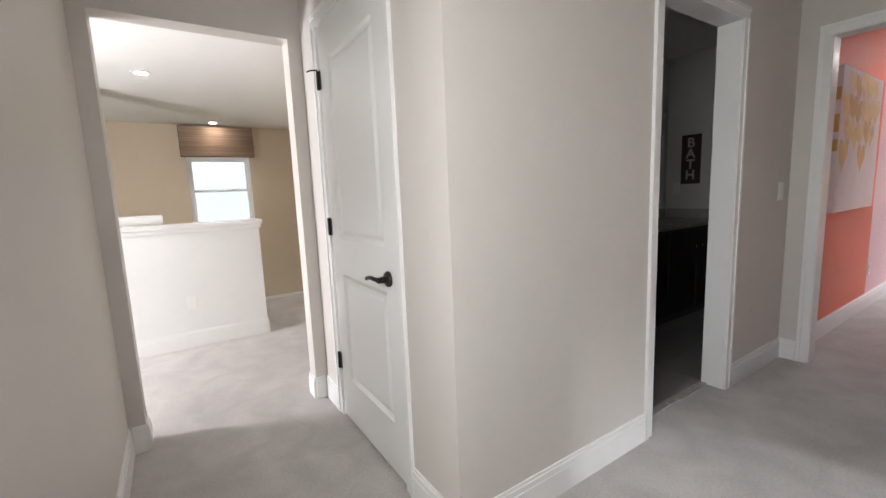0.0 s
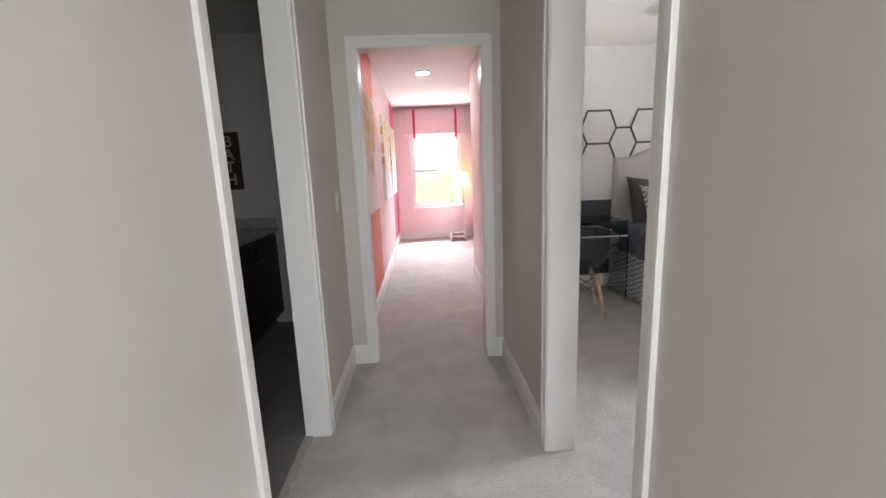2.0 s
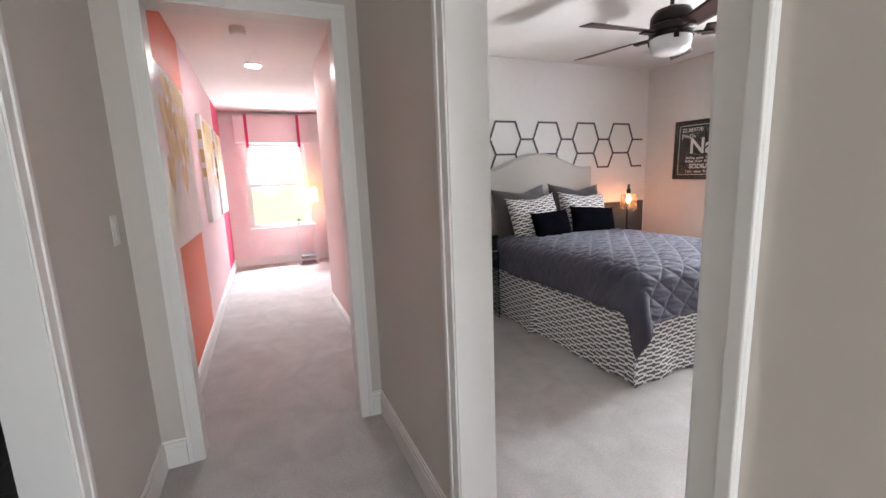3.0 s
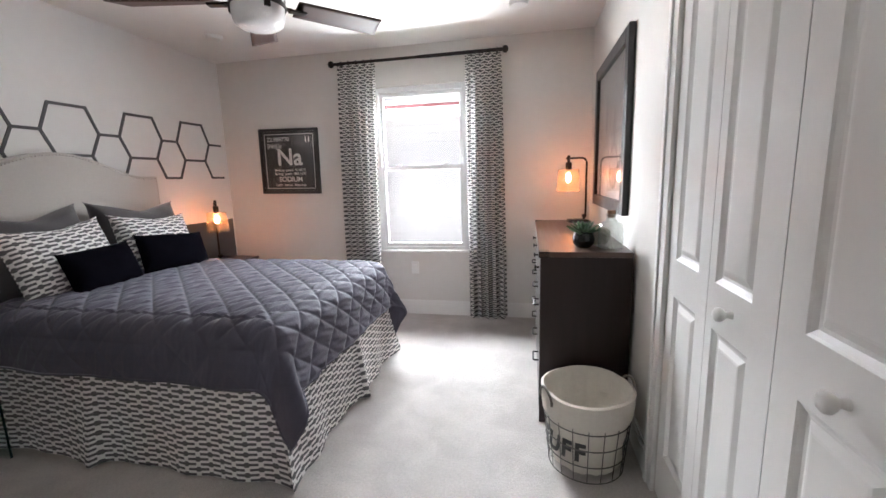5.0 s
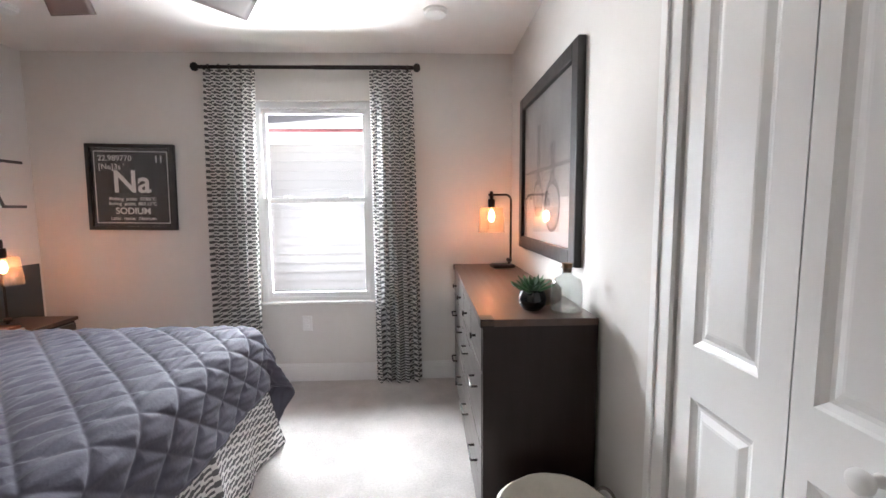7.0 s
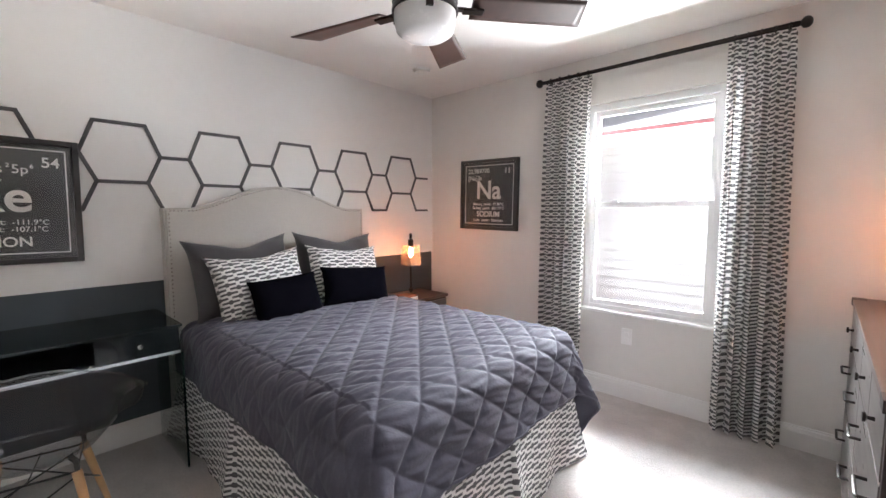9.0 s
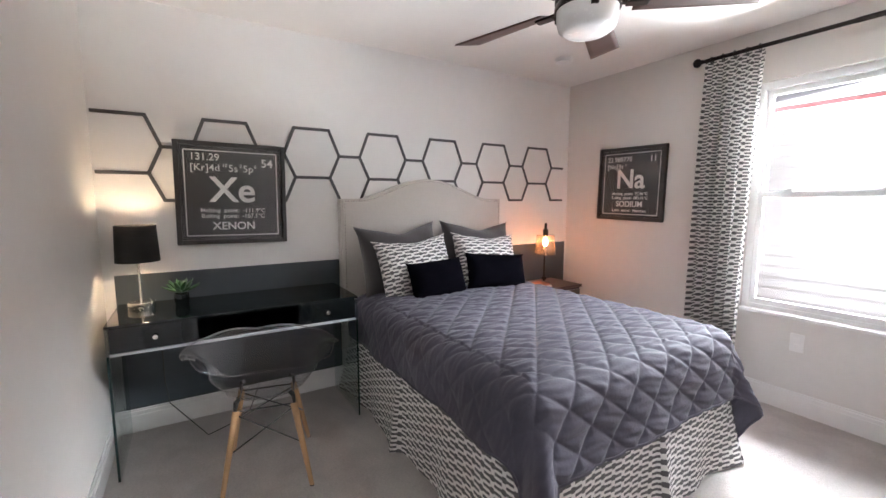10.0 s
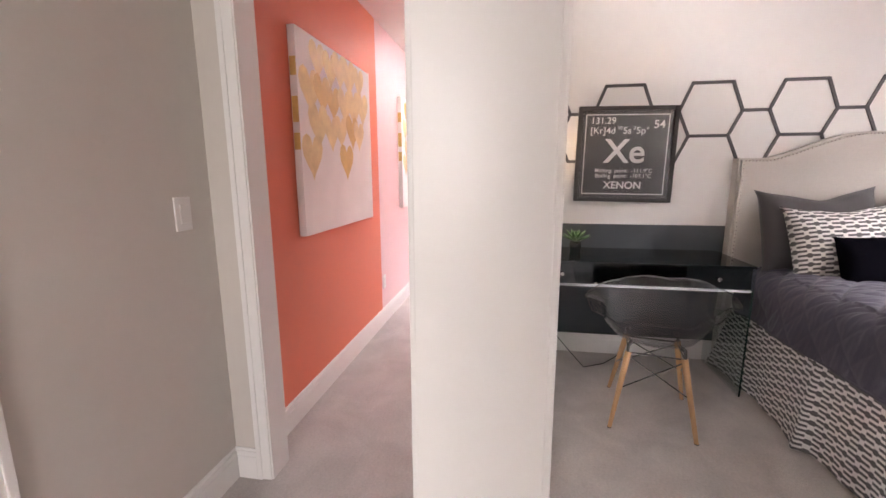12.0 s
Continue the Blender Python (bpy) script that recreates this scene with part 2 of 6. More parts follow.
CANVAS = mat("cream_canvas", (0.64, 0.60, 0.53), 0.9, vary=0.06, grain=60, bump=0.3, bump_scale=350)
WIRE = mat("grey_wire", (0.16, 0.15, 0.14), 0.45, metal=0.8, vary=0.1)
LEAF = mat("succulent_green", (0.034, 0.100, 0.034), 0.5, vary=0.3, grain=20, rand=0.25)
PLASTIC = mat("white_plastic", (0.80, 0.79, 0.77), 0.35, vary=0.02)
SHADEBLACK = mat("black_lamp_shade", (0.012, 0.011, 0.011), 0.8, vary=0.15, bump=0.2, bump_scale=300)
FROST = mat("frosted_white_glass", (0.82, 0.82, 0.82), 0.25, vary=0.02)
VALANCE = mat("brown_striped_fabric", (0.13, 0.075, 0.050), 0.9, vary=0.25, grain=30, stretch=(0.02, 1, 2.2), second=(0.30, 0.22, 0.15), bump=0.2)
STONE = mat("vanity_top_stone", (0.42, 0.40, 0.38), 0.25, vary=0.15, grain=25)
MIRROR = mat("mirror_silver", (0.85, 0.87, 0.87), 0.02, metal=1.0, vary=0.01, rough_vary=0.0)
GLASS = glass_mat("clear_glass", tint=0.985)
WINGLASS = glass_mat("window_glass", tint=0.99)
SHADEGLASS = glass_mat("warm_clear_glass", (1.0, 0.95, 0.88), tint=0.96, gloss=0.2)
# small warm translucent share added so the clear shade shows the bulb's glow
hz = SHADEGLASS.node_tree
scatter_mix, scatter = hz.nodes.new("ShaderNodeMixShader"), hz.nodes.new("ShaderNodeBsdfTranslucent")
scatter.inputs["Color"].default_value = (0.95, 0.80, 0.66, 1)
scatter_mix.inputs[0].default_value = 0.045
hz.links.new(hz.nodes["Material Output"].inputs["Surface"].links[0].from_socket, scatter_mix.inputs[1])
hz.links.new(scatter.outputs[0], scatter_mix.inputs[2])
hz.links.new(scatter_mix.outputs[0], hz.nodes["Material Output"].inputs["Surface"])
DESKGLASS = glass_mat("smoky_glass", (0.93, 0.97, 0.965), tint=0.95)
ACRYLIC = glass_mat("clear_acrylic", (0.985, 0.988, 1.0), 0.03, tint=0.985, gloss=0.14)
VINYL = mat("white_vinyl", (0.80, 0.80, 0.80), 0.35, vary=0.02)
SIDING = mat("pale_lap_siding", (0.22, 0.214, 0.215), 0.8, vary=0.04, grain=20, stretch=(0.1, 1, 1))
SHINGLE = mat("grey_roof_shingle", (0.052, 0.047, 0.046), 0.9, vary=0.3, grain=30, bump=0.4, rand=0.2)
FASCIA = mat("red_brown_fascia", (0.12, 0.022, 0.022), 0.6, vary=0.1)
GRASS = mat("lawn_grass", (0.10, 0.135, 0.055), 0.95, vary=0.4, grain=60, bump=0.5)
CANVASART = mat("white_gallery_canvas", (0.86, 0.83, 0.81), 0.7, vary=0.06, grain=6, bump=0.2, bump_scale=300)
GOLD = mat("gold_leaf_paint", (0.66, 0.46, 0.16), 0.45, metal=0.1, vary=0.2, grain=20)
BULB = glow_mat("warm_filament", (1.0, 0.36, 0.15), 15.0)
BULBCORE = glow_mat("hot_filament", (1.0, 0.62, 0.30), 50.0)
DOWNLIGHT = glow_mat("warm_downlight", (1.0, 0.86, 0.70), 18.0)
FLUSHLIGHT = glow_mat("white_flush_light", (1.0, 0.95, 0.90), 22.0)


# ---- building blocks ----
def box(bm, x0, x1, y0, y1, z0, z1, bevel=0.0):
    r = bmesh.ops.create_cube(bm, size=1, matrix=Matrix.Translation(((x0 + x1) / 2, (y0 + y1) / 2, (z0 + z1) / 2)) @ Matrix.Diagonal((abs(x1 - x0), abs(y1 - y0), abs(z1 - z0), 1)))
    if bevel:
        edges = {e for v in r["verts"] for e in v.link_edges}
        bmesh.ops.bevel(bm, geom=list(edges), offset=bevel, segments=2, affect="EDGES", profile=0.6)
    return bm


def boxes(*rows, bevel=0.0):
    bm = bmesh.new()
    for r in rows:
        box(bm, *r, bevel=bevel)
    return bm


def lathe(profile, seg=28, at=(0, 0, 0)):
    """A turned solid from (radius, height) pairs, about the z axis through at."""
    bm = bmesh.new()
    rings = []
    for r, z in profile:
        rings.append([bm.verts.new((at[0] + r * math.cos(2 * math.pi * k / seg), at[1] + r * math.sin(2 * math.pi * k / seg), at[2] + z)) for k in range(seg)] if r > 1e-5 else [bm.verts.new((at[0], at[1], at[2] + z))])
    for a, b in zip(rings, rings[1:]):
        for k in range(seg):
            j = (k + 1) % seg
            if len(a) == 1 and len(b) == 1:
                continue
            if len(a) == 1:
                bm.faces.new((a[0], b[j], b[k]))
            elif len(b) == 1:
                bm.faces.new((a[k], a[j], b[0]))
            else:
                bm.faces.new((a[k], a[j], b[j], b[k]))
    bmesh.ops.recalc_face_normals(bm, faces=bm.faces)
    return bm


def tube(points, radius, seg=8, closed=False, bm=None, taper=1.0):
    """A round bar swept along points."""
    bm = bm or bmesh.new()
    pts = [Vector(p) for p in points]
    n = len(pts)
    rings = []
    for i, p in enumerate(pts):
        a = pts[(i - 1) % n] if closed or i else pts[0]
        b = pts[(i + 1) % n] if closed or i < n - 1 else pts[-1]
        d = (b - a).normalized()
        u = d.cross(Vector((0.13, 0.21, 1))).normalized()
        if abs(d.z) > 0.95:
            u = d.cross(Vector((1, 0.1, 0))).normalized()
        v = d.cross(u)
        r = radius * (1 + (taper - 1) * i / max(1, n - 1))
        rings.append([bm.verts.new(p + r * (math.cos(2 * math.pi * k / seg) * u + math.sin(2 * math.pi * k / seg) * v)) for k in range(seg)])
    for i in range(n if closed else n - 1):
        a, b = rings[i], rings[(i + 1) % n]
        for k in range(seg):
            bm.faces.new((a[k], a[(k + 1) % seg], b[(k + 1) % seg], b[k]))
    if not closed:
        bm.faces.new(rings[0][::-1])
        bm.faces.new(rings[-1])
    bmesh.ops.recalc_face_normals(bm, faces=bm.faces)
    return bm


def sheet(nu, nv, place, uv=None, thick=0.0):
    """A cloth or shell: a grid of points place(a, b), a and b from 0 to 1; uv(a, b) in metres."""
    bm = bmesh.new()
    lay = bm.loops.layers.uv.new("UVMap")
    grid = [[bm.verts.new(place(i / nu, j / nv)) for j in range(nv + 1)] for i in range(nu + 1)]
    for i in range(nu):
        for j in range(nv):
            idx = ((i, j), (i + 1, j), (i + 1, j + 1), (i, j + 1))
            f = bm.faces.new([grid[p][q] for p, q in idx])
            f.smooth = True
            if uv:
                for lp, (p, q) in zip(f.loops, idx):
                    lp[lay].uv = uv(p / nu, q / nv)
    if thick:
        bmesh.ops.recalc_face_normals(bm, faces=bm.faces)
        bmesh.ops.solidify(bm, geom=list(bm.faces), thickness=thick)
    return bm


def smooth(bm, angle=40):
    for f in bm.faces:
        f.smooth = True
    for e in bm.edges:
        if len(e.link_faces) == 2 and e.calc_face_angle(0) > radians(angle):
            e.smooth = False
    return bm


def part(name, bm, material, parent=None, label="", m=None):
    me = bpy.data.meshes.new(name)
    bm.to_mesh(me)
    bm.free()
    for mm in (material if isinstance(material, (list, tuple)) else (material,)):
        me.materials.append(mm)
    ob = new(name, me)
    if m is not None:
        ob.matrix_basis = m
    if parent:
        ob.parent = parent
    if label:
        ob["label"] = label
    return ob


def thing(name, m, label, category, group=""):
    ob = new(name)
    ob.empty_display_size = 0.1
    ob.matrix_basis = m
    return tagged(ob, label, category, group)


def structure(name, bm, material, label="", category=""):
    return tagged(part(name, bm, material), label, category, kind="structure")


def written(text, size, m, parent, material=None, name="lettering", align="CENTER", label="", bold=0.0):
    cu = bpy.data.curves.new(name, "FONT")
    cu.body, cu.size, cu.align_x, cu.align_y, cu.extrude, cu.space_character = text, size, align, "CENTER", 0.0008, 1.0
    cu.offset = bold
    tmp = bpy.data.objects.new(name, cu)
    scene.collection.objects.link(tmp)
    me = bpy.data.meshes.new_from_object(tmp.evaluated_get(bpy.context.evaluated_depsgraph_get()))
    bpy.data.objects.remove(tmp)
    bpy.data.curves.remove(cu)
    me.materials.clear()
    me.materials.append(material or PRINTWHITE)
    ob = new(name, me)
    ob.matrix_basis, ob.parent = m, parent
    if len(text) > 1:
        ob["kind"] = "stuff"
    if label:
        ob["label"] = label
    return ob


ON_EAST = Matrix(((0, 0, -1, 0), (-1, 0, 0, 0), (0, 1, 0, 0), (0, 0, 0, 1)))     # x to -y, y up, out towards -x
ON_SOUTH = Matrix(((-1, 0, 0, 0), (0, 0, 1, 0), (0, 1, 0, 0), (0, 0, 0, 1)))     # x to -x, y up, out towards +y
ON_WEST = Matrix(((0, 0, 1, 0), (1, 0, 0, 0), (0, 1, 0, 0), (0, 0, 0, 1)))       # x to +y, y up, out towards +x
ON_NORTH = Matrix(((1, 0, 0, 0), (0, 0, -1, 0), (0, 1, 0, 0), (0, 0, 0, 1)))     # x to +x, y up, out towards -y


def at(x, y, z, turn):
    return Matrix.Translation((x, y, z)) @ turn


def colour_faces(ob, rule):
    """Chooses a face's paint by its centre and normal."""
    for p in ob.data.polygons:
        p.material_index = rule(p.center, p.normal)
    return ob


# ---- the shell of the house ----
H = 2.42
EAST, SOUTH, WEST = 6.62, -3.24, 3.17
NB, NH = 0.385, 0.508           # the wall between bedroom and hall
HN = 1.55                     # north face of the hall
PX = 5.075                    # wall with the door to the pink room
PINK_N, PINK_E, PINK_S = 1.50, 10.30, 0.42
DX = 2.39                     # wall with the linen closet door
LY = 2.94                     # wall with the opening to the loft
DOOR_H = 2.04

structure("floor", boxes((2.9, EAST + 0.12, SOUTH - 0.1, NB, -0.12, 0), (1.29, 2.9, -0.9, NB, -0.12, 0.0), (1.29, PX + 0.1, NB, HN + 0.1, -0.12, 0.0), (PX + 0.1, EAST + 0.12, NB, PINK_N + 0.1, -0.12, 0.0), (EAST + 0.12, PINK_E + 0.1, -2.7, PINK_N + 0.1, -0.12, 0.0), (-1.4, 3.9, LY + 0.1, 4.62, -0.12, 0.0), (2.34, 3.9, 4.62, 5.85, -0.12, 0.0), (1.29, DX + 0.5, HN + 0.1, LY + 0.1, -0.12, 0.0)), CARPET, "grey beige cut-pile carpet through bedroom, hall and loft", "carpet")
ceiling_bm = boxes((-1.6, PINK_E + 0.2, SOUTH - 0.2, 8.6, H, H + 0.14))
structure("ceiling", ceiling_bm, CEILING, "flat white painted ceiling", "ceiling")

# bedroom
WX0, WX1, WZ0, WZ1 = 4.20, 5.06, 0.60, 2.09
structure("wall_south", boxes((WEST - 0.8, WX0, SOUTH - 0.16, SOUTH, -3, H), (WX1, EAST + 0.12, SOUTH - 0.16, SOUTH, -3, H), (WX0, WX1, SOUTH - 0.16, SOUTH, -3, WZ0), (WX0, WX1, SOUTH - 0.16, SOUTH, WZ1, H)), GREYWALL, "light grey painted bedroom wall with a window", "wall")
wall_east = structure("wall_east", boxes((EAST, EAST + 0.12, SOUTH, NB, 0, H)), WHITEWALL, "off-white painted bedroom feature wall", "wall")
CY0, CY1 = -1.16, 0.22
structure("wall_west", boxes((WEST - 0.12, WEST, SOUTH, CY0, 0, H), (WEST - 0.12, WEST, CY1, NB, 0, H), (WEST - 0.12, WEST, CY0, CY1, DOOR_H, H), (WEST - 0.8, WEST - 0.7, SOUTH, NB, 0, H)), GREYWALL, "light grey painted wall round the closet", "wall")
BX0, BX1 = 3.29, 4.055
wn_ob = structure("wall_north", boxes((2.70, BX0, NB, NH, 0, H), (BX0, BX1, NB, NH, DOOR_H, H), (BX1, PX + 0.115, NB, NH, 0, H), (PX + 0.115, EAST + 0.12, NB, PINK_S, 0, H)), (GREYWALL, GREIGE, BLUSH), "painted wall between bedroom and hall", "wall")
colour_faces(wn_ob, lambda c, n: (2 if c.x > PX + 0.116 else 1) if n.y > 0.5 or (c.y > NB + 0.06 and abs(n.x) > 0.5 and c.x < 3) else 0)
# hall
structure("wall_hall_corner", boxes((2.70, 2.82, -0.85, NB, 0, H)), GREIGE, "greige painted hall wall", "wall")
# the opening is invented and unseen, made for the hall fill lamp
structure("wall_hall_west", boxes((1.29, 1.41, -0.97, 0.22, 0, H), (1.29, 1.41, 1.08, LY, 0, H), (1.29, 1.41, 0.22, 1.08, 0, 0.75), (1.29, 1.41, 0.22, 1.08, 2.1, H)), GREIGE, "greige painted hall wall", "wall")
structure("wall_hall_south", boxes((1.41, 2.82, -0.97, -0.85, 0, H)), GREIGE, "greige painted hall wall", "wall")
TX0, TX1 = 3.52, 4.28
structure("wall_hall_north", boxes((DX, TX0, HN, HN + 0.115, 0, H), (TX1, PX, HN, HN + 0.115, 0, H), (TX0, TX1, HN, HN + 0.115, DOOR_H, H)), GREIGE, "greige painted hall wall with the bathroom doorway", "wall")
PY0, PY1 = 0.625, 1.39
wp = structure("wall_pink_doorway", boxes((PX, PX + 0.115, NH, PY0, 0, H), (PX, PX + 0.115, PY1, HN + 0.115, 0, H), (PX, PX + 0.115, PY0, PY1, DOOR_H, H)), (GREIGE, BLUSH), "greige painted wall with a cased doorway", "wall")
colour_faces(wp, lambda c, n: 1 if n.x > 0.5 else 0)
DY0, DY1 = 1.92, 2.66
structure("wall_linen_closet", boxes((DX, DX + 0.115, HN + 0.115, DY0, 0, H), (DX, DX + 0.115, DY1, LY, 0, H), (DX, DX + 0.115, DY0, DY1, DOOR_H, H), (DX + 0.6, DX + 0.7, HN + 0.115, LY + 0.12, 0, H)), GREIGE, "greige painted wall with a linen closet", "wall")
OX0, OX1, OZ = 1.48, 2.32, 2.06
structure("wall_loft_opening", boxes((1.29, OX0, LY, LY + 0.12, 0, H), (OX1, DX + 0.6, LY, LY + 0.12, 0, H), (OX0, OX1, LY, LY + 0.12, OZ, H)), GREIGE, "greige wall with a plain plastered opening", "wall")


# loft and stairwell
structure("wall_loft_west", boxes((-1.5, -1.4, LY, 3.1, 0, H), (-1.5, -1.4, 4.6, 8.4, -2.6, H), (-1.5, -1.4, 3.1, 4.6, 0, 0.7), (-1.5, -1.4, 3.1, 4.6, 2.2, H), (-1.4, 1.29, LY, LY + 0.12, 0, H)), WHITEWALL, "white painted loft wall", "wall")
structure("wall_loft_east", boxes((3.9, 4.02, LY, 8.4, -2.6, H), (DX + 0.6, 3.9, LY, LY + 0.12, 0, H)), BEIGE, "beige painted stairwell wall", "wall")
FY, LWX0, LWX1, LWZ0, LWZ1 = 8.3, 2.0, 2.93, 0.55, 1.93
structure("wall_stairwell", boxes((-1.5, LWX0, FY, FY + 0.14, -2.6, H), (LWX1, 4.02, FY, FY + 0.14, -2.6, H), (LWX0, LWX1, FY, FY + 0.14, -2.6, LWZ0), (LWX0, LWX1, FY, FY + 0.14, LWZ1, H)), BEIGE, "beige painted stairwell wall with a window", "wall")
structure("stairwell_floor", boxes((-1.5, 4.0, 4.5, 8.4, -2.7, -2.6)), CARPET, "carpeted lower floor of the stairwell", "floor")
structure("half_wall", boxes((-1.4, 2.34, 4.5, 4.62, -0.12, 1.0)), WHITEWALL, "white painted half wall beside the stairs", "half wall")
structure("half_wall_cap", boxes((-1.4, 2.37, 4.465, 4.655, 1.0, 1.035), (-1.4, 2.355, 4.48, 4.64, 0.965, 1.0), bevel=0.006), TRIM, "white wooden cap on the half wall", "trim")
structure("newel_wall", boxes((0.95, 1.22, 6.2, 6.32, -2.6, H)), WHITEWALL, "white painted wall end in the stairwell", "wall")
structure("stair_wall_cap", boxes((1.22, 1.62, 6.1, 6.42, 0.99, 1.08), (1.24, 1.60, 6.14, 6.38, -0.6, 0.99), bevel=0.005), TRIM, "white capped low wall in the stairwell", "trim")
structure("stair_nosing", boxes((2.34, 3.9, 5.85, 5.875, -0.22, 0.025)), TRIM, "white board along the stair edge", "trim")

# pink room
AC1, AC2 = 6.92, 9.30
structure("wall_accent_coral", boxes((PX + 0.115, AC1, PINK_N, HN + 0.115, 0, H)), CORAL, "coral painted wall block", "wall")
structure("wall_accent_pink", boxes((AC1, AC2, PINK_N, HN + 0.115, 0, H)), PINK, "pale pink painted wall block", "wall")
structure("wall_accent_raspberry", boxes((AC2, PINK_E, PINK_N, HN + 0.115, 0, H)), MAGENTA, "raspberry painted wall block", "wall")
QY0, QY1, QZ0, QZ1 = 0.27, 1.22, 0.58, 1.98
structure("wall_pink_window", boxes((PINK_E, PINK_E + 0.14, -2.6, QY0, -3, H), (PINK_E, PINK_E + 0.14, QY1, HN + 0.115, -3, H), (PINK_E, PINK_E + 0.14, QY0, QY1, -3, QZ0), (PINK_E, PINK_E + 0.14, QY0, QY1, QZ1, H)), SHELL, "pale pink wall with a window", "wall")
structure("wall_pink_south", boxes((EAST + 0.12, 7.40, 0.30, PINK_S, 0, H), (7.28, 7.40, -2.6, 0.30, 0, H), (7.28, PINK_E + 0.14, -2.72, -2.6, 0, H)), BLUSH, "blush painted wall", "wall")

# bathroom
BE, BN = 6.0, 2.86
structure("wall_bathroom", boxes((BE, BE + 0.1, HN + 0.115, BN + 0.1, 0, H), (2.99, BE, BN, BN + 0.1, 0, H), (2.99, 3.09, HN + 0.115, BN, 0, H), (PX, BE, HN + 0.115, HN + 0.14, 0, H)), GREYWALL, "grey painted bathroom wall in shade", "wall")


# ---- trim ----
def baseboard(name, runs):
    """runs: (x0, y0, x1, y1, nx, ny): a stretch of skirting along a wall, with its outward normal."""
    bm = bmesh.new()
    for x0, y0, x1, y1, nx, ny in runs:
        for z0, z1, d in ((0.0, 0.10, 0.014), (0.10, 0.122, 0.011), (0.122, 0.135, 0.006)):
            xs, ys = sorted((x0, x1)), sorted((y0, y1))
            if nx:
                xs = sorted((x0, x0 + nx * d))
            else:
                ys = sorted((y0, y0 + ny * d))
            box(bm, xs[0], xs[1], ys[0], ys[1], z0, z1)
    return structure(name, bm, TRIM, "white painted baseboard", "baseboard")


def strip_part(name, frame_ob, axis, p0, p1, q0, q1, z0, z1, bevel=0.002):
    q0, q1 = sorted((q0, q1))
    row = (p0, p1, q0, q1, z0, z1) if axis == "x" else (q0, q1, p0, p1, z0, z1)
    return part(name, boxes(row, bevel=bevel), TRIM, frame_ob)


def casing(name, axis, wall, side, a0, a1, top, w=0.06, d=0.016):
    """Door trim on one face of a wall: two legs and a head, each a flat board with a raised back band."""
    fr = tagged(thing(name, Matrix.Identity(4), "white painted door casing", "door trim"), kind="structure")
    for nm, p0, p1, z0, z1, b0, b1, c0, c1 in (("casing_leg", a0 - w, a0, 0, top, a0 - w, a0 - w * 0.64, 0, top), ("casing_leg", a1, a1 + w, 0, top, a1 + w * 0.64, a1 + w, 0, top), ("casing_head", a0 - w, a1 + w, top, top + w, a0 - w, a1 + w, top + w * 0.64, top + w)):
        leg = strip_part(nm, fr, axis, p0, p1, wall, wall + side * d * 0.62, z0, z1)
        strip_part("back_band", leg, axis, b0, b1, wall + side * d * 0.60, wall + side * d, c0, c1, 0.003)
    return fr


def jamb(name, axis, w0, w1, a0, a1, top, t=0.018):
    fr = tagged(thing(name, Matrix.Identity(4), "white painted door jamb", "door trim"), kind="structure")
    mid = (w0 + w1) / 2
    for p0, p1, z0, z1, s0, s1 in ((a0, a0 + t, 0, top - t, a0 + t, a0 + t + 0.010), (a1 - t, a1, 0, top - t, a1 - t - 0.010, a1 - t)):
        side = strip_part("jamb_side", fr, axis, p0, p1, w0, w1, z0, z1)
    strip_part("jamb_head", fr, axis, a0, a1, w0, w1, top - t, top)
    return fr


T = 0.012
jamb("jamb_bedroom", "x", NB - 0.004, NH + 0.004, BX0 - T, BX1 + T, DOOR_H + T)
casing("casing_bedroom_hall", "x", NH, 1, BX0, BX1, DOOR_H)
casing("casing_bedroom", "x", NB, -1, BX0, BX1, DOOR_H)
jamb("jamb_pink", "y", PX - 0.004, PX + 0.119, PY0 - T, PY1 + T, DOOR_H + T)
casing("casing_pink", "y", PX, -1, PY0, PY1, DOOR_H)
jamb("jamb_bathroom", "x", HN - 0.004, HN + 0.119, TX0 - T, TX1 + T, DOOR_H + T)
casing("casing_bathroom", "x", HN, -1, TX0, TX1, DOOR_H)
jamb("jamb_linen", "y", DX - 0.004, DX + 0.1, DY0 - T, DY1 + T, DOOR_H + T)
casing("casing_linen", "y", DX, -1, DY0, DY1, DOOR_H)
casing("casing_closet", "y", WEST, 1, CY0, CY1, DOOR_H, w=0.08, d=0.022)
structure("floor_bathroom_bed", boxes((2.99, BE + 0.1, HN + 0.1, BN + 0.1, -0.12, -0.008)), STONE, "dark grout bed under the bathroom tiles", "floor")
structure("threshold_bathroom", boxes((TX0, TX1, HN + 0.085, HN + 0.125, -0.01, 0.008)), STONE, "pale stone threshold strip", "threshold")

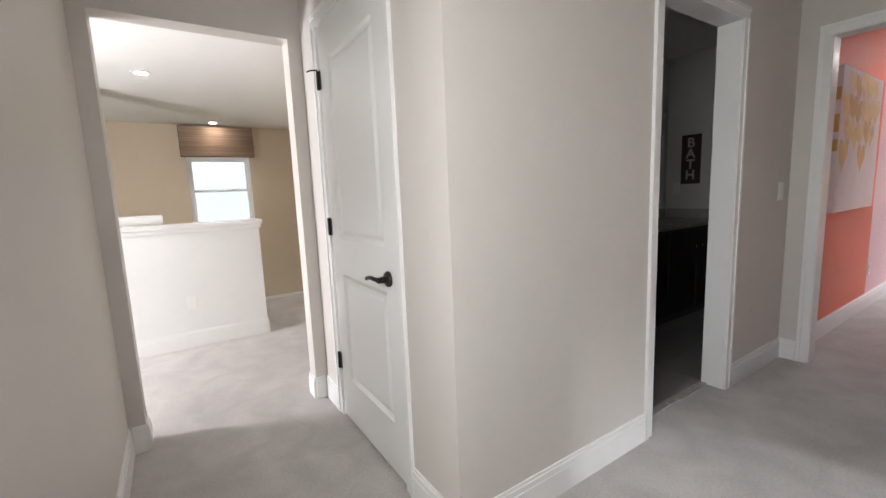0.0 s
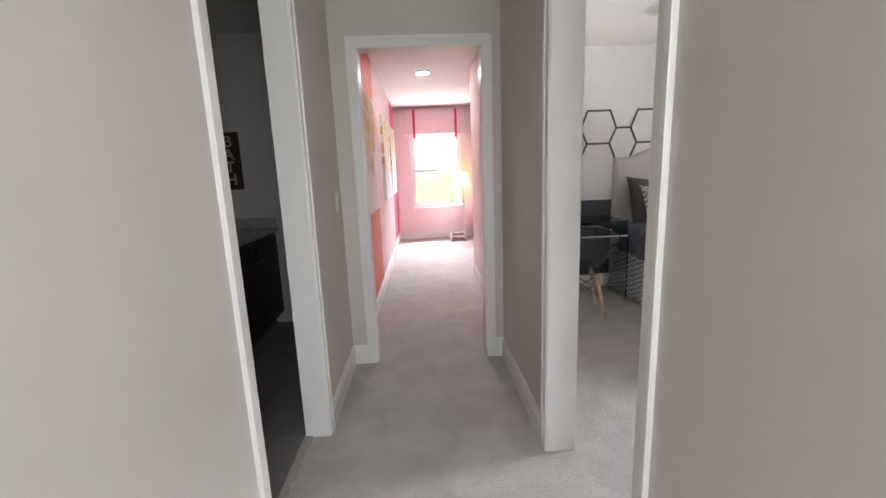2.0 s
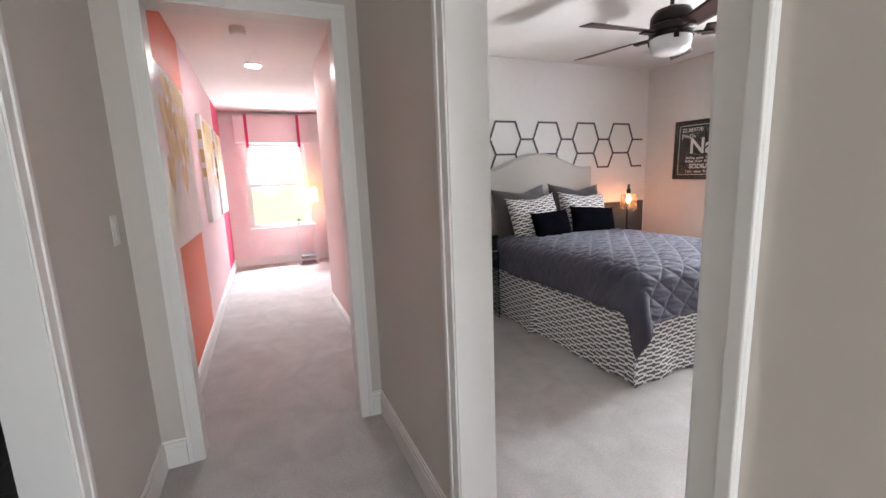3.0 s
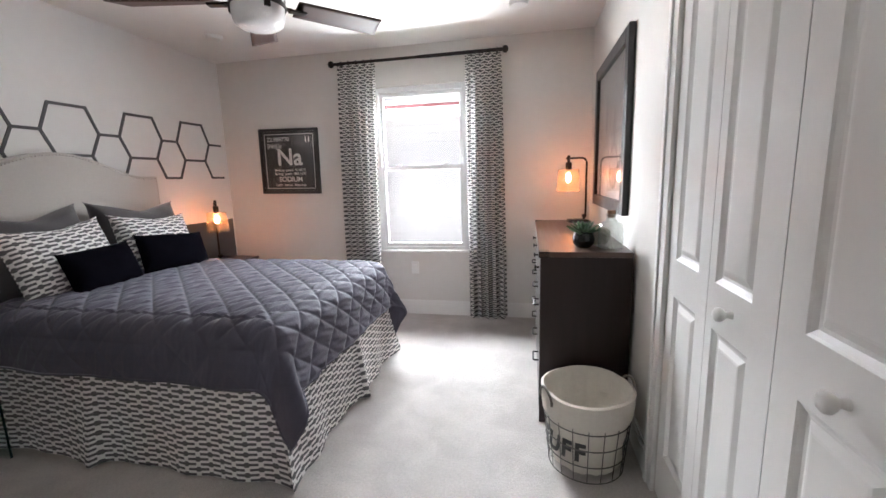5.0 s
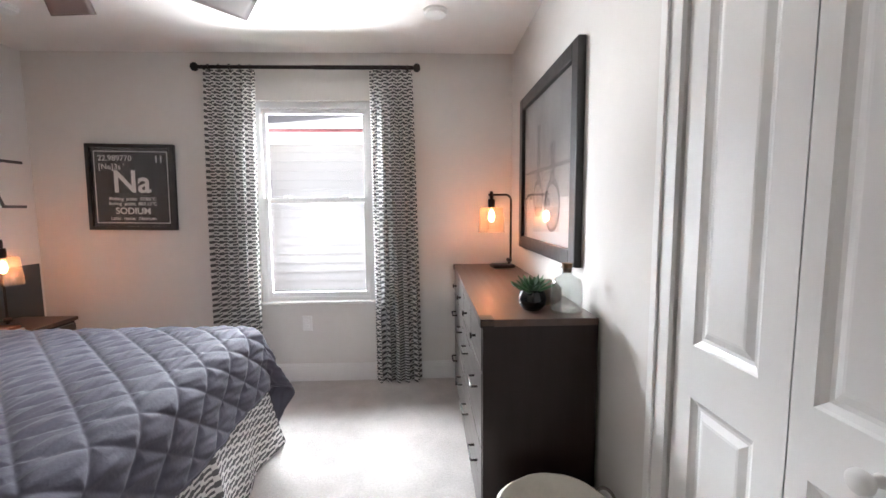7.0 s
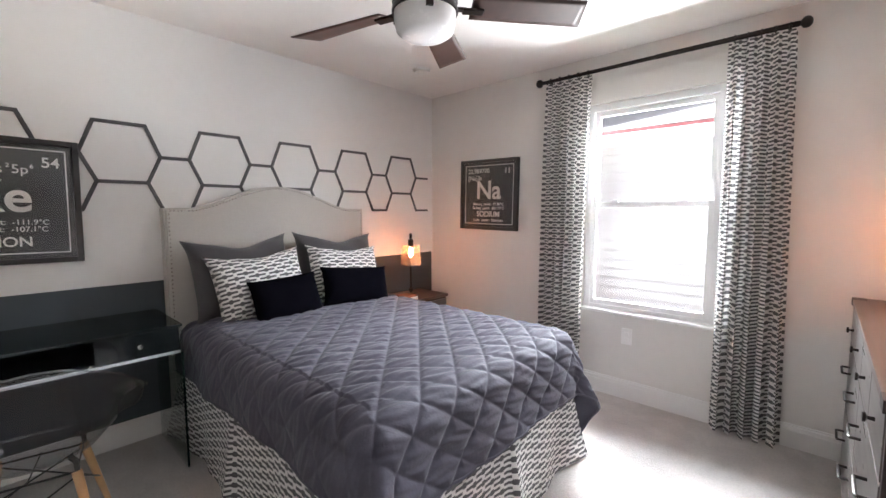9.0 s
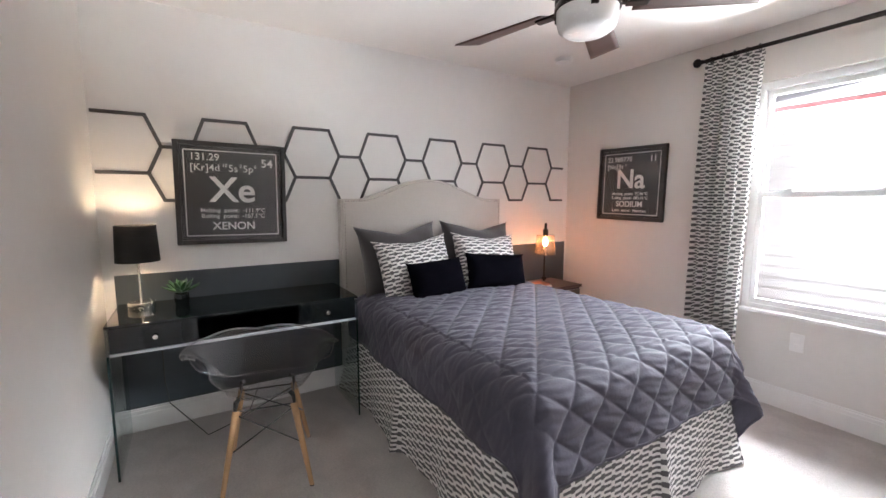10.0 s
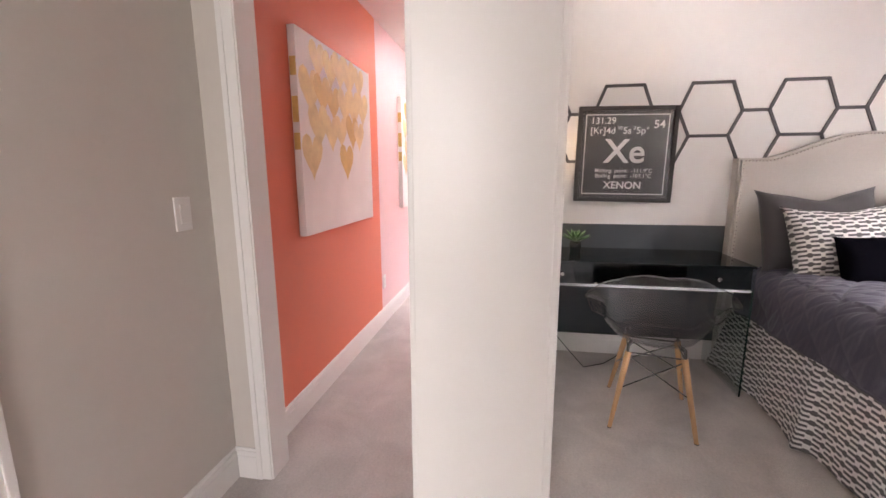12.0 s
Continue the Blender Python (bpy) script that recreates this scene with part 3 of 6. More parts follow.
W = 0.062
baseboard("baseboard_bedroom", [(EAST, SOUTH, EAST, NB, -1, 0), (WEST + 0.014, SOUTH, EAST - 0.014, SOUTH, 0, 1), (WEST, SOUTH, WEST, CY0 - 0.082, 1, 0), (WEST, CY1 + 0.082, WEST, NB - 0.02, 1, 0), (BX1 + W, NB, EAST - 0.014, NB, 0, -1)])
baseboard("baseboard_hall", [(2.70, NH, BX0 - W, NH, 0, 1), (BX1 + W, NH, PX - 0.014, NH, 0, 1), (PX, NH, PX, PY0 - W, -1, 0), (PX, PY1 + W, PX, HN, -1, 0), (TX1 + W, HN, PX - 0.014, HN, 0, -1), (DX - 0.014, HN, TX0 - W, HN, 0, -1), (DX, HN, DX, DY0 - W, -1, 0), (DX, DY1 + W, DX, LY, -1, 0), (OX1, LY, DX - 0.014, LY, 0, -1), (OX1, LY, OX1, LY + 0.12, -1, 0), (1.424, LY, OX0, LY, 0, -1), (OX0, LY, OX0, LY + 0.12, 1, 0), (1.41, -0.85, 1.41, LY, 1, 0), (2.70, -0.85, 2.70, NH, -1, 0)])
baseboard("baseboard_pink", [(PX + 0.135, PINK_N, PINK_E - 0.014, PINK_N, 0, -1), (PINK_E, -2.6, PINK_E, PINK_N, -1, 0), (PX + 0.135, PINK_S, 7.40, PINK_S, 0, 1), (7.40, -2.6, 7.40, PINK_S, 1, 0)])
baseboard("baseboard_loft", [(-1.4, 4.5, 2.34, 4.5, 0, -1), (2.34, 4.5, 2.34, 4.62, 1, 0)])


# ---- doors and windows ----
def panel_door(name, width, height, panels, m, label, thick=0.035, mats=DOORPAINT):
    """A moulded panel door in local x (width), z (height), front face towards -y; panels: (x0, x1, z0, z1)."""
    d = thing(name, m, label, "door")
    xs = sorted({0.0, width, *[p for q in panels for p in q[:2]]})
    zs = sorted({0.0, height, *[p for q in panels for p in q[2:]]})
    bm = bmesh.new()
    front, back = -thick / 2, thick / 2
    for i in range(len(xs) - 1):
        for j in range(len(zs) - 1):
            cx, cz = (xs[i] + xs[i + 1]) / 2, (zs[j] + zs[j + 1]) / 2
            if any(p[0] < cx < p[1] and p[2] < cz < p[3] for p in panels):
                continue
            bm.faces.new([bm.verts.new(v) for v in ((xs[i], front, zs[j]), (xs[i + 1], front, zs[j]), (xs[i + 1], front, zs[j + 1]), (xs[i], front, zs[j + 1]))])
    for x0, x1, z0, z1 in panels:
        steps = [(0.0, 0.0), (0.005, 0.004), (0.016, 0.010), (0.024, 0.011), (0.040, 0.004), (0.046, 0.003)]
        loops = [[bm.verts.new(v) for v in ((x0 + o, front + dep, z0 + o), (x1 - o, front + dep, z0 + o), (x1 - o, front + dep, z1 - o), (x0 + o, front + dep, z1 - o))] for o, dep in steps]
        for a, b in zip(loops, loops[1:]):
            for k in range(4):
                bm.faces.new((a[k], a[(k + 1) % 4], b[(k + 1) % 4], b[k]))
        bm.faces.new(loops[-1])
    bmesh.ops.remove_doubles(bm, verts=bm.verts, dist=0.0005)
    box(bm, 0, width, front + 0.0125, back, 0, height)
    for x0, x1 in ((0, 0.0005), (width - 0.0005, width)):
        box(bm, x0, x1, front + 0.0008, front + 0.013, 0, height)
    box(bm, 0, width, front + 0.0008, front + 0.013, height - 0.0005, height)
    box(bm, 0, width, front + 0.0008, front + 0.013, 0, 0.0005)
    part("leaf", bm, mats, d)
    return d


LD_W, LD_H = DY1 - DY0 - 0.018, DOOR_H - 0.022
linen = panel_door("door_linen_closet", LD_W, LD_H, [(0.125, LD_W - 0.092, 0.235, 0.80), (0.125, LD_W - 0.092, 0.985, LD_H - 0.155)],
                   Matrix.Translation((DX + 0.017, DY1 - 0.009, 0.014)) @ Matrix.Rotation(radians(-90), 4, "Z"), "white two-panel closet door, shut, with dark hardware")
for hz in (0.31, 1.04, 1.77):
    hinge = part("hinge", tube([(0, 0, -0.045), (0, 0, 0.045)], 0.008, 10), BLACKMETAL, linen, "dark bronze hinge", m=Matrix.Translation((-0.004, -0.028, hz)))
    part("hinge_leaf", boxes((-0.006, 0.022, 0.004, 0.0075, -0.044, 0.044)), BLACKMETAL, hinge)
stopper = part("hinge_stop", tube([(0, 0, 0), (-0.02, -0.03, 0), (-0.05, -0.035, 0.0)], 0.004, 8), BLACKMETAL, linen, "dark bronze hinge-pin stop", m=Matrix.Translation((-0.004, -0.03, 1.82)))
handle = part("lever_rose", lathe([(0.0, 0.0), (0.032, 0.0), (0.032, 0.006), (0.028, 0.012), (0.014, 0.016), (0.011, 0.05), (0, 0.05)], 24), BLACKMETAL, linen, "dark bronze lever handle", m=Matrix.Translation((LD_W - 0.065, -0.018, 0.86)) @ Matrix.Rotation(radians(90), 4, "X"))
part("lever", smooth(tube([(0, 0, 0.045), (-0.02, 0.002, 0.05), (-0.06, 0.004, 0.05), (-0.105, -0.004, 0.048), (-0.118, -0.010, 0.046)], 0.0095, 10, taper=0.8)), BLACKMETAL, handle)
part("strike_plate", boxes((LD_W - 0.004, LD_W + 0.001, -0.02, -0.002, 0.82, 0.90)), BLACKMETAL, linen)

leaf_w = (CY1 - CY0 - 0.012) / 4
for k in range(4):
    inset = ((0.070, 0.075), (0.042, 0.105), (0.085, 0.036), (0.060, 0.085))[k]
    d = panel_door("closet_door", leaf_w - 0.004, DOOR_H - 0.03, [(inset[0], leaf_w - inset[1], 0.20, 0.825), (inset[0], leaf_w - inset[1], 0.955, DOOR_H - 0.14)],
                   Matrix.Translation((WEST - 0.020, CY0 + 0.008 + k * leaf_w, 0.016)) @ Matrix.Rotation(radians(90), 4, "Z"), "white moulded two-panel bifold closet door leaf, shut", thick=0.034)
    d["group"] = "bifold closet doors"
    d["category"] = "closet door"
    if k in (1, 2):
        part("knob", smooth(lathe([(0, 0), (0.011, 0.0), (0.009, 0.008), (0.008, 0.014), (0.014, 0.02), (0.019, 0.028), (0.018, 0.036), (0.011, 0.042), (0, 0.043)], 24), 60), DOORPAINT, d, "round white knob", m=Matrix.Translation((leaf_w * 0.44 if k == 1 else leaf_w * 0.60, -0.017, 0.885 if k == 2 else 0.898)) @ Matrix.Rotation(radians(90), 4, "X"))


def sash_window(name, m, w, h, label, meet=0.5, sill=True):
    """A single-hung window in local x (width, centred), z up from its foot; the room is towards -y."""
    win = tagged(thing(name, m, label, "window"), kind="structure")
    f = 0.045
    part("window_frame", boxes((-w / 2, -w / 2 + f, 0.03, 0.10, 0, h), (w / 2 - f, w / 2, 0.03, 0.10, 0, h), (-w / 2 + f, w / 2 - f, 0.03, 0.10, 0, f), (-w / 2 + f, w / 2 - f, 0.03, 0.10, h - f, h), bevel=0.003), VINYL, win)
    for nm, z0, z1, y in (("lower_sash", f, h * meet + 0.018, 0.045), ("upper_sash", h * meet - 0.018, h - f, 0.075)):
        s = part(nm, boxes((-w / 2 + f, -w / 2 + f + 0.032, y - 0.012, y + 0.014, z0, z1), (w / 2 - f - 0.032, w / 2 - f, y - 0.012, y + 0.014, z0, z1), (-w / 2 + f + 0.032, w / 2 - f - 0.032, y - 0.012, y + 0.014, z0, z0 + 0.036), (-w / 2 + f + 0.032, w / 2 - f - 0.032, y - 0.012, y + 0.014, z1 - 0.036, z1), bevel=0.002), VINYL, win)
        p = part("pane", boxes((-w / 2 + f + 0.03, w / 2 - f - 0.03, y - 0.002, y + 0.002, z0 + 0.034, z1 - 0.034)), WINGLASS, s)
        p.visible_shadow = False
    for lx in (-0.22, 0.22):
        part("sash_lock", boxes((lx - 0.025, lx + 0.025, 0.02, 0.045, h * meet + 0.018, h * meet + 0.03), (lx - 0.008, lx + 0.03, 0.012, 0.03, h * meet + 0.03, h * meet + 0.036), bevel=0.002), VINYL, win)
    if sill:
        part("window_sill", boxes((-w / 2 - 0.0, w / 2 + 0.0, -0.028, 0.035, -0.004, 0.016), bevel=0.004), TRIM, win)
    return win


sash_window("window_1", Matrix.Translation(((WX0 + WX1) / 2, SOUTH - 0.01, WZ0)) @ Matrix.Rotation(radians(180), 4, "Z"), WX1 - WX0, WZ1 - WZ0, "white single-hung bedroom window with two panes", 0.52)
sash_window("window_2", Matrix.Translation((PINK_E + 0.01, (QY0 + QY1) / 2, QZ0)) @ Matrix.Rotation(radians(-90), 4, "Z"), QY1 - QY0, QZ1 - QZ0, "white single-hung window in the pink room", 0.5)
sash_window("window_3", Matrix.Translation(((LWX0 + LWX1) / 2, FY + 0.01, LWZ0)), LWX1 - LWX0, LWZ1 - LWZ0, "white single-hung stairwell window", 0.6)


def plate(name, m, kind, label):
    """A switch or socket plate; local x to the right, y up, z out of the wall."""
    p = thing(name, m, label, "switch" if kind == "switch" else "outlet")
    part("cover", boxes((-0.036, 0.036, -0.058, 0.058, 0, 0.006), bevel=0.003), PLASTIC, p)
    if kind == "switch":
        part("rocker", boxes((-0.016, 0.016, -0.032, 0.032, 0.006, 0.010), bevel=0.002), PLASTIC, p)
    else:
        for z in (-0.02, 0.02):
            part("socket", boxes((-0.014, 0.014, z - 0.012, z + 0.012, 0.006, 0.0085), bevel=0.003), PLASTIC, p)
    return p


plate("wall_outlet", at(4.72, SOUTH, 0.45, ON_SOUTH), "outlet", "white outlet plate on the grey wall under the window")
plate("light_switch", at(4.93, HN, 1.13, ON_NORTH), "switch", "white light switch plate on the greige hall wall")
plate("wall_outlet", at(1.77, 4.5, 0.385, ON_NORTH), "outlet", "white outlet plate on the half wall")
plate("wall_outlet", at(6.98, PINK_N, 0.36, ON_NORTH), "outlet", "white outlet plate on the coral wall")
plate("light_switch", at(BE, 2.75, 1.15, ON_EAST), "switch", "white switch plate beside the bathroom mirror")
sw = thing("fan_control", at(4.235, NB, 1.165, ON_NORTH), "white triple wall plate with fan and light controls", "switch")
part("cover", boxes((-0.082, 0.082, -0.058, 0.058, 0, 0.006), bevel=0.003), PLASTIC, sw)
part("keypad", boxes((-0.066, -0.030, -0.034, 0.034, 0.006, 0.010), bevel=0.002), PLASTIC, sw)
for z in (-0.024, -0.012, 0.0, 0.012):
    part("button", boxes((-0.056, -0.040, z - 0.0035, z + 0.0035, 0.010, 0.012), bevel=0.001), WIRE, sw)
part("indicator", boxes((-0.056, -0.040, 0.020, 0.027, 0.010, 0.0115), bevel=0.001), mat("green_indicator", (0.05, 0.28, 0.20), 0.4), sw)
for x in (0.0, 0.047):
    part("toggle", boxes((x - 0.005, x + 0.005, -0.004, 0.010, 0.006, 0.020), bevel=0.002), PLASTIC, sw)
    part("toggle_slot", boxes((x - 0.006, x + 0.006, -0.013, 0.013, 0.006, 0.0075), bevel=0.001), WIRE, sw)


# ---- bedroom: wall decoration ----
hexes = thing("hexagon_wall_decor", Matrix.Translation((EAST, -1.4, 1.6)), "row of charcoal hexagon outlines fixed to the white wall", "wall decor")
ZT, ZM, ZB, ZL = 1.815, 1.645, 1.495, 1.342
segs = []
PER = 0.5137
for k in range(-2, 6):
    c = -0.775 - PER * k
    t, q = 0.115, 0.182
    segs += [((c + t, ZT), (c - t, ZT)), ((c + t, ZT), (c + q, ZM)), ((c - t, ZT), (c - q, ZM)), ((c + q, ZM), (c + t, ZB)), ((c - q, ZM), (c - t, ZB)), ((c + t, ZB), (c - t, ZB))]
    segs += [((c - q, ZM), (c - PER + q, ZM)), ((c - t, ZB), (c - q, ZL)), ((c - PER + t, ZB), (c - PER + q, ZL)), ((c - q, ZL), (c - PER + q, ZL))]
for (ya, za), (yb, zb) in segs:
    lim0, lim1 = SOUTH + 0.012, NB - 0.012
    if max(ya, yb) <= lim0 or min(ya, yb) >= lim1 or min(ya, yb) < lim0 - 0.28 or max(ya, yb) > lim1 + 0.3:
        continue
    if not (lim0 <= ya <= lim1 and lim0 <= yb <= lim1):
        if za != zb:
            continue
        ya, yb = min(max(ya, lim0), lim1), min(max(yb, lim0), lim1)
    a, b = Vector((0, ya, za)), Vector((0, yb, zb))
    d = b - a
    ln = d.length + 0.014
    bm = boxes((-0.008, 0.0, -ln / 2, ln / 2, -0.0095, 0.0095), bevel=0.002)
    ang = math.atan2(d.z, d.y)
    part("strip", bm, HEXPAINT, hexes, m=Matrix.Translation((0.0, (ya + yb) / 2 + 1.4, (za + zb) / 2 - 1.6)) @ Matrix.Rotation(ang, 4, "X"))

structure("painted_band_north", boxes((EAST - 0.004, EAST, -0.98, NB - 0.05, 0.137, 0.925)), SLATE, "dark slate painted band along the wall behind the desk", "wall paint")
structure("painted_band_south", boxes((EAST - 0.004, EAST, SOUTH + 0.02, -0.98, 0.137, 0.935)), SLATE, "dark slate painted band behind bed and nightstand", "wall paint")


def element_poster(m, lines, label, s=0.61):
    p = thing("framed_poster", m, label, "poster")
    f, h = 0.026, s / 2
    part("frame", boxes((-h, -h + f, -h, h, 0, 0.032), (h - f, h, -h, h, 0, 0.032), (-h + f, h - f, -h, -h + f, 0, 0.032), (-h + f, h - f, h - f, h, 0, 0.032), bevel=0.004), FRAMEBLACK, p)
    part("print", boxes((-h + f, h - f, -h + f, h - f, 0.004, 0.016)), POSTER, p, "charcoal print with white lettering")
    g, w = h - 0.052, 0.0028
    part("border", boxes((-g, g, g - w, g + w, 0.016, 0.0166), (-g, g, -g - w, -g + w, 0.016, 0.0166), (-g - w, -g + w, -g + w, g - w, 0.016, 0.0166), (g - w, g + w, -g + w, g - w, 0.016, 0.0166)), PRINTWHITE, p, "thin white border line")
    for text, size, x, y, al, bold in lines:
        written(text, size, Matrix.Translation((x, y, 0.0172)), p, align=al, bold=bold or 0.0003)
    pane = part("pane", boxes((-h + f, h - f, -h + f, h - f, 0.020, 0.022)), GLASS, p)
    pane.visible_shadow = False
    return p


element_poster(at(EAST, -0.283, 1.382, ON_EAST) @ Matrix.Rotation(radians(-0.8), 4, "Z"), [
    ("131.29", 0.058, -0.225, 0.214, "LEFT", 0), ("[Kr]4d", 0.058, -0.225, 0.152, "LEFT", 0), ("10", 0.030, -0.056, 0.169, "LEFT", 0), ("5s", 0.060, -0.022, 0.152, "LEFT", 0), ("2", 0.030, 0.040, 0.169, "LEFT", 0), ("5p", 0.060, 0.058, 0.152, "LEFT", 0), ("6", 0.030, 0.122, 0.169, "LEFT", 0),
    ("54", 0.070, 0.232, 0.190, "RIGHT", 0.0010), ("Xe", 0.212, 0.0, 0.016, "CENTER", 0.0035), ("Melting  point:  -111.9°C", 0.036, 0.0, -0.102, "CENTER", 0), ("Boiling  point:  -107.1°C", 0.036, 0.0, -0.136, "CENTER", 0), ("XENON", 0.066, 0.0, -0.198, "CENTER", 0.0012)],
    "charcoal Xenon element poster in a black wooden frame")
element_poster(at(5.922, SOUTH, 1.475, ON_SOUTH) @ Matrix.Rotation(radians(-1.0), 4, "Z"), [
    ("22.989770", 0.056, -0.228, 0.205, "LEFT", 0), ("[Ne]3s", 0.056, -0.228, 0.145, "LEFT", 0), ("1", 0.028, -0.056, 0.160, "LEFT", 0), ("11", 0.066, 0.228, 0.200, "RIGHT", 0.0010), ("Na", 0.222, 0.0, 0.034, "CENTER", 0.0040),
    ("Melting  point:  97.86°C", 0.034, 0.0, -0.082, "CENTER", 0), ("Boiling  point:  883.15°C", 0.034, 0.0, -0.117, "CENTER", 0), ("SODIUM", 0.066, 0.0, -0.170, "CENTER", 0.0012), ("Latin  name:  Natrium", 0.036, 0.0, -0.222, "CENTER", 0)],
    "charcoal Sodium element poster in a black wooden frame", 0.612)

PHOTOGREY = mat("grey_photo_print", (0.16, 0.16, 0.165), 0.3, vary=0.55, grain=5, second=(0.50, 0.49, 0.48), stretch=(1, 0.6, 1))
PHOTOPALE = mat("pale_photo_print", (0.62, 0.61, 0.60), 0.3, vary=0.12, grain=8)
PHOTODARK = mat("dark_photo_print", (0.07, 0.07, 0.075), 0.3, vary=0.2, grain=8)
pic = thing("framed_photograph", at(WEST, -2.325, 1.52, ON_WEST), "large black and white laboratory glass photograph, black framed", "picture")
pw, ph, f = 0.515, 0.465, 0.072
part("frame", boxes((-pw, -pw + f, -ph, ph, 0, 0.034), (pw - f, pw, -ph, ph, 0, 0.034), (-pw + f, pw - f, -ph, -ph + f, 0, 0.034), (-pw + f, pw - f, ph - f, ph, 0, 0.034), bevel=0.005), FRAMEBLACK, pic)
part("print", boxes((-pw + f, pw - f, -ph + f, ph - f, 0.004, 0.014)), PHOTOGREY, pic, "grey photographic print")
part("pale_ground", boxes((-pw + f, pw - f, -ph + f, -ph + 0.30, 0.0144, 0.0148)), PHOTOPALE, pic)


def flat(pts, z):
    bm = bmesh.new()
    bm.faces.new([bm.verts.new((x, y, z)) for x, y in pts])
    return bm


def disc(cx, cy, rx, ry, z, n=28):
    return flat([(cx + rx * math.cos(2 * math.pi * k / n), cy + ry * math.sin(2 * math.pi * k / n)) for k in range(n)], z)


for cx, cy, r, neck in ((-0.12, -0.16, 0.10, 0.30), (0.14, -0.20, 0.13, 0.18)):
    part("flask_print", disc(cx, cy, r, r * 1.05, 0.0152), PHOTODARK, pic)
    part("flask_print", disc(cx, cy - 0.01, r * 0.84, r * 0.84, 0.0156), PHOTOGREY, pic)
    part("flask_neck_print", boxes((cx - r * 0.28, cx + r * 0.28, cy + r * 0.8, cy + r + neck, 0.0150, 0.0154)), PHOTODARK, pic)
    part("flask_glint_print", boxes((cx - r * 0.5, cx - r * 0.4, cy - r * 0.4, cy + r * 0.4, 0.0160, 0.0163)), PHOTOPALE, pic)
part("rack_print", boxes((-0.40, 0.40, -0.02, 0.0, 0.0164, 0.0167)), PHOTODARK, pic)
pane = part("pane", boxes((-pw + f, pw - f, -ph + f, ph - f, 0.020, 0.022)), GLASS, pic)
pane.visible_shadow = False


# ---- bedroom: curtains ----
rod = thing("curtain_rod", Matrix.Translation((4.63, SOUTH + 0.09, 2.29)), "dark bronze curtain rod with ball finials above the window", "curtain rod")
part("pole", smooth(tube([(-0.735, 0, 0), (0.735, 0, 0)], 0.0125, 12)), BLACKMETAL, rod)
part("sleeve", smooth(tube([(-0.735, 0, 0), (-0.05, 0, 0)], 0.0145, 12)), BLACKMETAL, rod)
for sx in (-1, 1):
    part("finial", smooth(lathe([(0, -0.028), (0.014, -0.026), (0.012, -0.016), (0.026, -0.006), (0.030, 0.008), (0.026, 0.022), (0.014, 0.032), (0, 0.034)], 20), 60), BLACKMETAL, rod, m=Matrix.Translation((sx * 0.755, 0, 0)) @ Matrix.Rotation(radians(90 * sx), 4, "Y"))
    br = part("bracket", tube([(0, -0.088, 0), (0, -0.02, 0), (0, 0.0, -0.012), (0, 0.018, 0.002)], 0.007, 8), BLACKMETAL, rod, m=Matrix.Translation((sx * 0.70, 0, -0.004)))
    part("bracket_plate", boxes((-0.016, 0.016, -0.09, -0.084, -0.035, 0.035), bevel=0.002), BLACKMETAL, br)


def curtain(x0, x1, b0, b1, seed, label):
    rnd = random.Random(seed)
    ph0 = rnd.random() * 6
    folds = 5.0

    def wave(a, b):
        amp = 0.018 + 0.020 * b
        ang = 2 * math.pi * folds * a + ph0 + 0.5 * math.sin(3 * b + seed)
        return amp * math.sin(ang) + 0.006 * math.sin(2.3 * ang + 4 * b)

    def place(a, b):
        top, bot = x0 + (x1 - x0) * a, b0 + (b1 - b0) * a
        k = b ** 0.8
        x = top + (bot - top) * k + 0.008 * math.sin(2 * math.pi * folds * a * 2 + ph0) * b
        return Vector((x, SOUTH + 0.085 + wave(a, b) * (0.55 + 0.45 * min(1, b * 6)), 2.275 - 2.262 * b))

    cloth = thing("curtain", Matrix.Identity(4), label, "curtain", "curtains at the bedroom window")
    full = abs(x1 - x0) * 1.55
    bm = sheet(110, 70, place, lambda a, b: (full * a, 2.262 * b))
    part("drape", bm, LATTICE_CURTAIN, cloth)
    for k in range(5):
        xx = x0 + (x1 - x0) * (k + 0.5) / 5
        ring = part("ring", smooth(tube([(0, 0.020 * math.cos(t * math.pi / 6), 0.020 * math.sin(t * math.pi / 6)) for t in range(12)], 0.003, 6, closed=True)), BLACKMETAL, cloth, m=Matrix.Translation((xx, SOUTH + 0.09, 2.287)))
    return cloth


LATTICE_CURTAIN = lattice_mat("white_curtain_cotton_with_charcoal_links", (0.12, 0.115, 0.115), (0.72, 0.70, 0.67), 0.108, 0.0208)
ct = LATTICE_CURTAIN.node_tree
thin, sheer = ct.nodes.new("ShaderNodeMixShader"), ct.nodes.new("ShaderNodeBsdfTranslucent")
thin.inputs[0].default_value = 0.34
ct.links.new(ct.nodes["Principled BSDF"].inputs["Base Color"].links[0].from_socket, sheer.inputs["Color"])
ct.links.new(ct.nodes["Principled BSDF"].outputs[0], thin.inputs[1])
ct.links.new(sheer.outputs[0], thin.inputs[2])
ct.links.new(thin.outputs[0], ct.nodes["Material Output"].inputs["Surface"])
curtain(4.98, 5.335, 5.02, 5.36, 1, "white curtain with charcoal link pattern, drawn open, hanging straight")
curtain(3.90, 4.20, 3.86, 4.20, 2, "white curtain with charcoal link pattern, drawn open, gathered in folds")


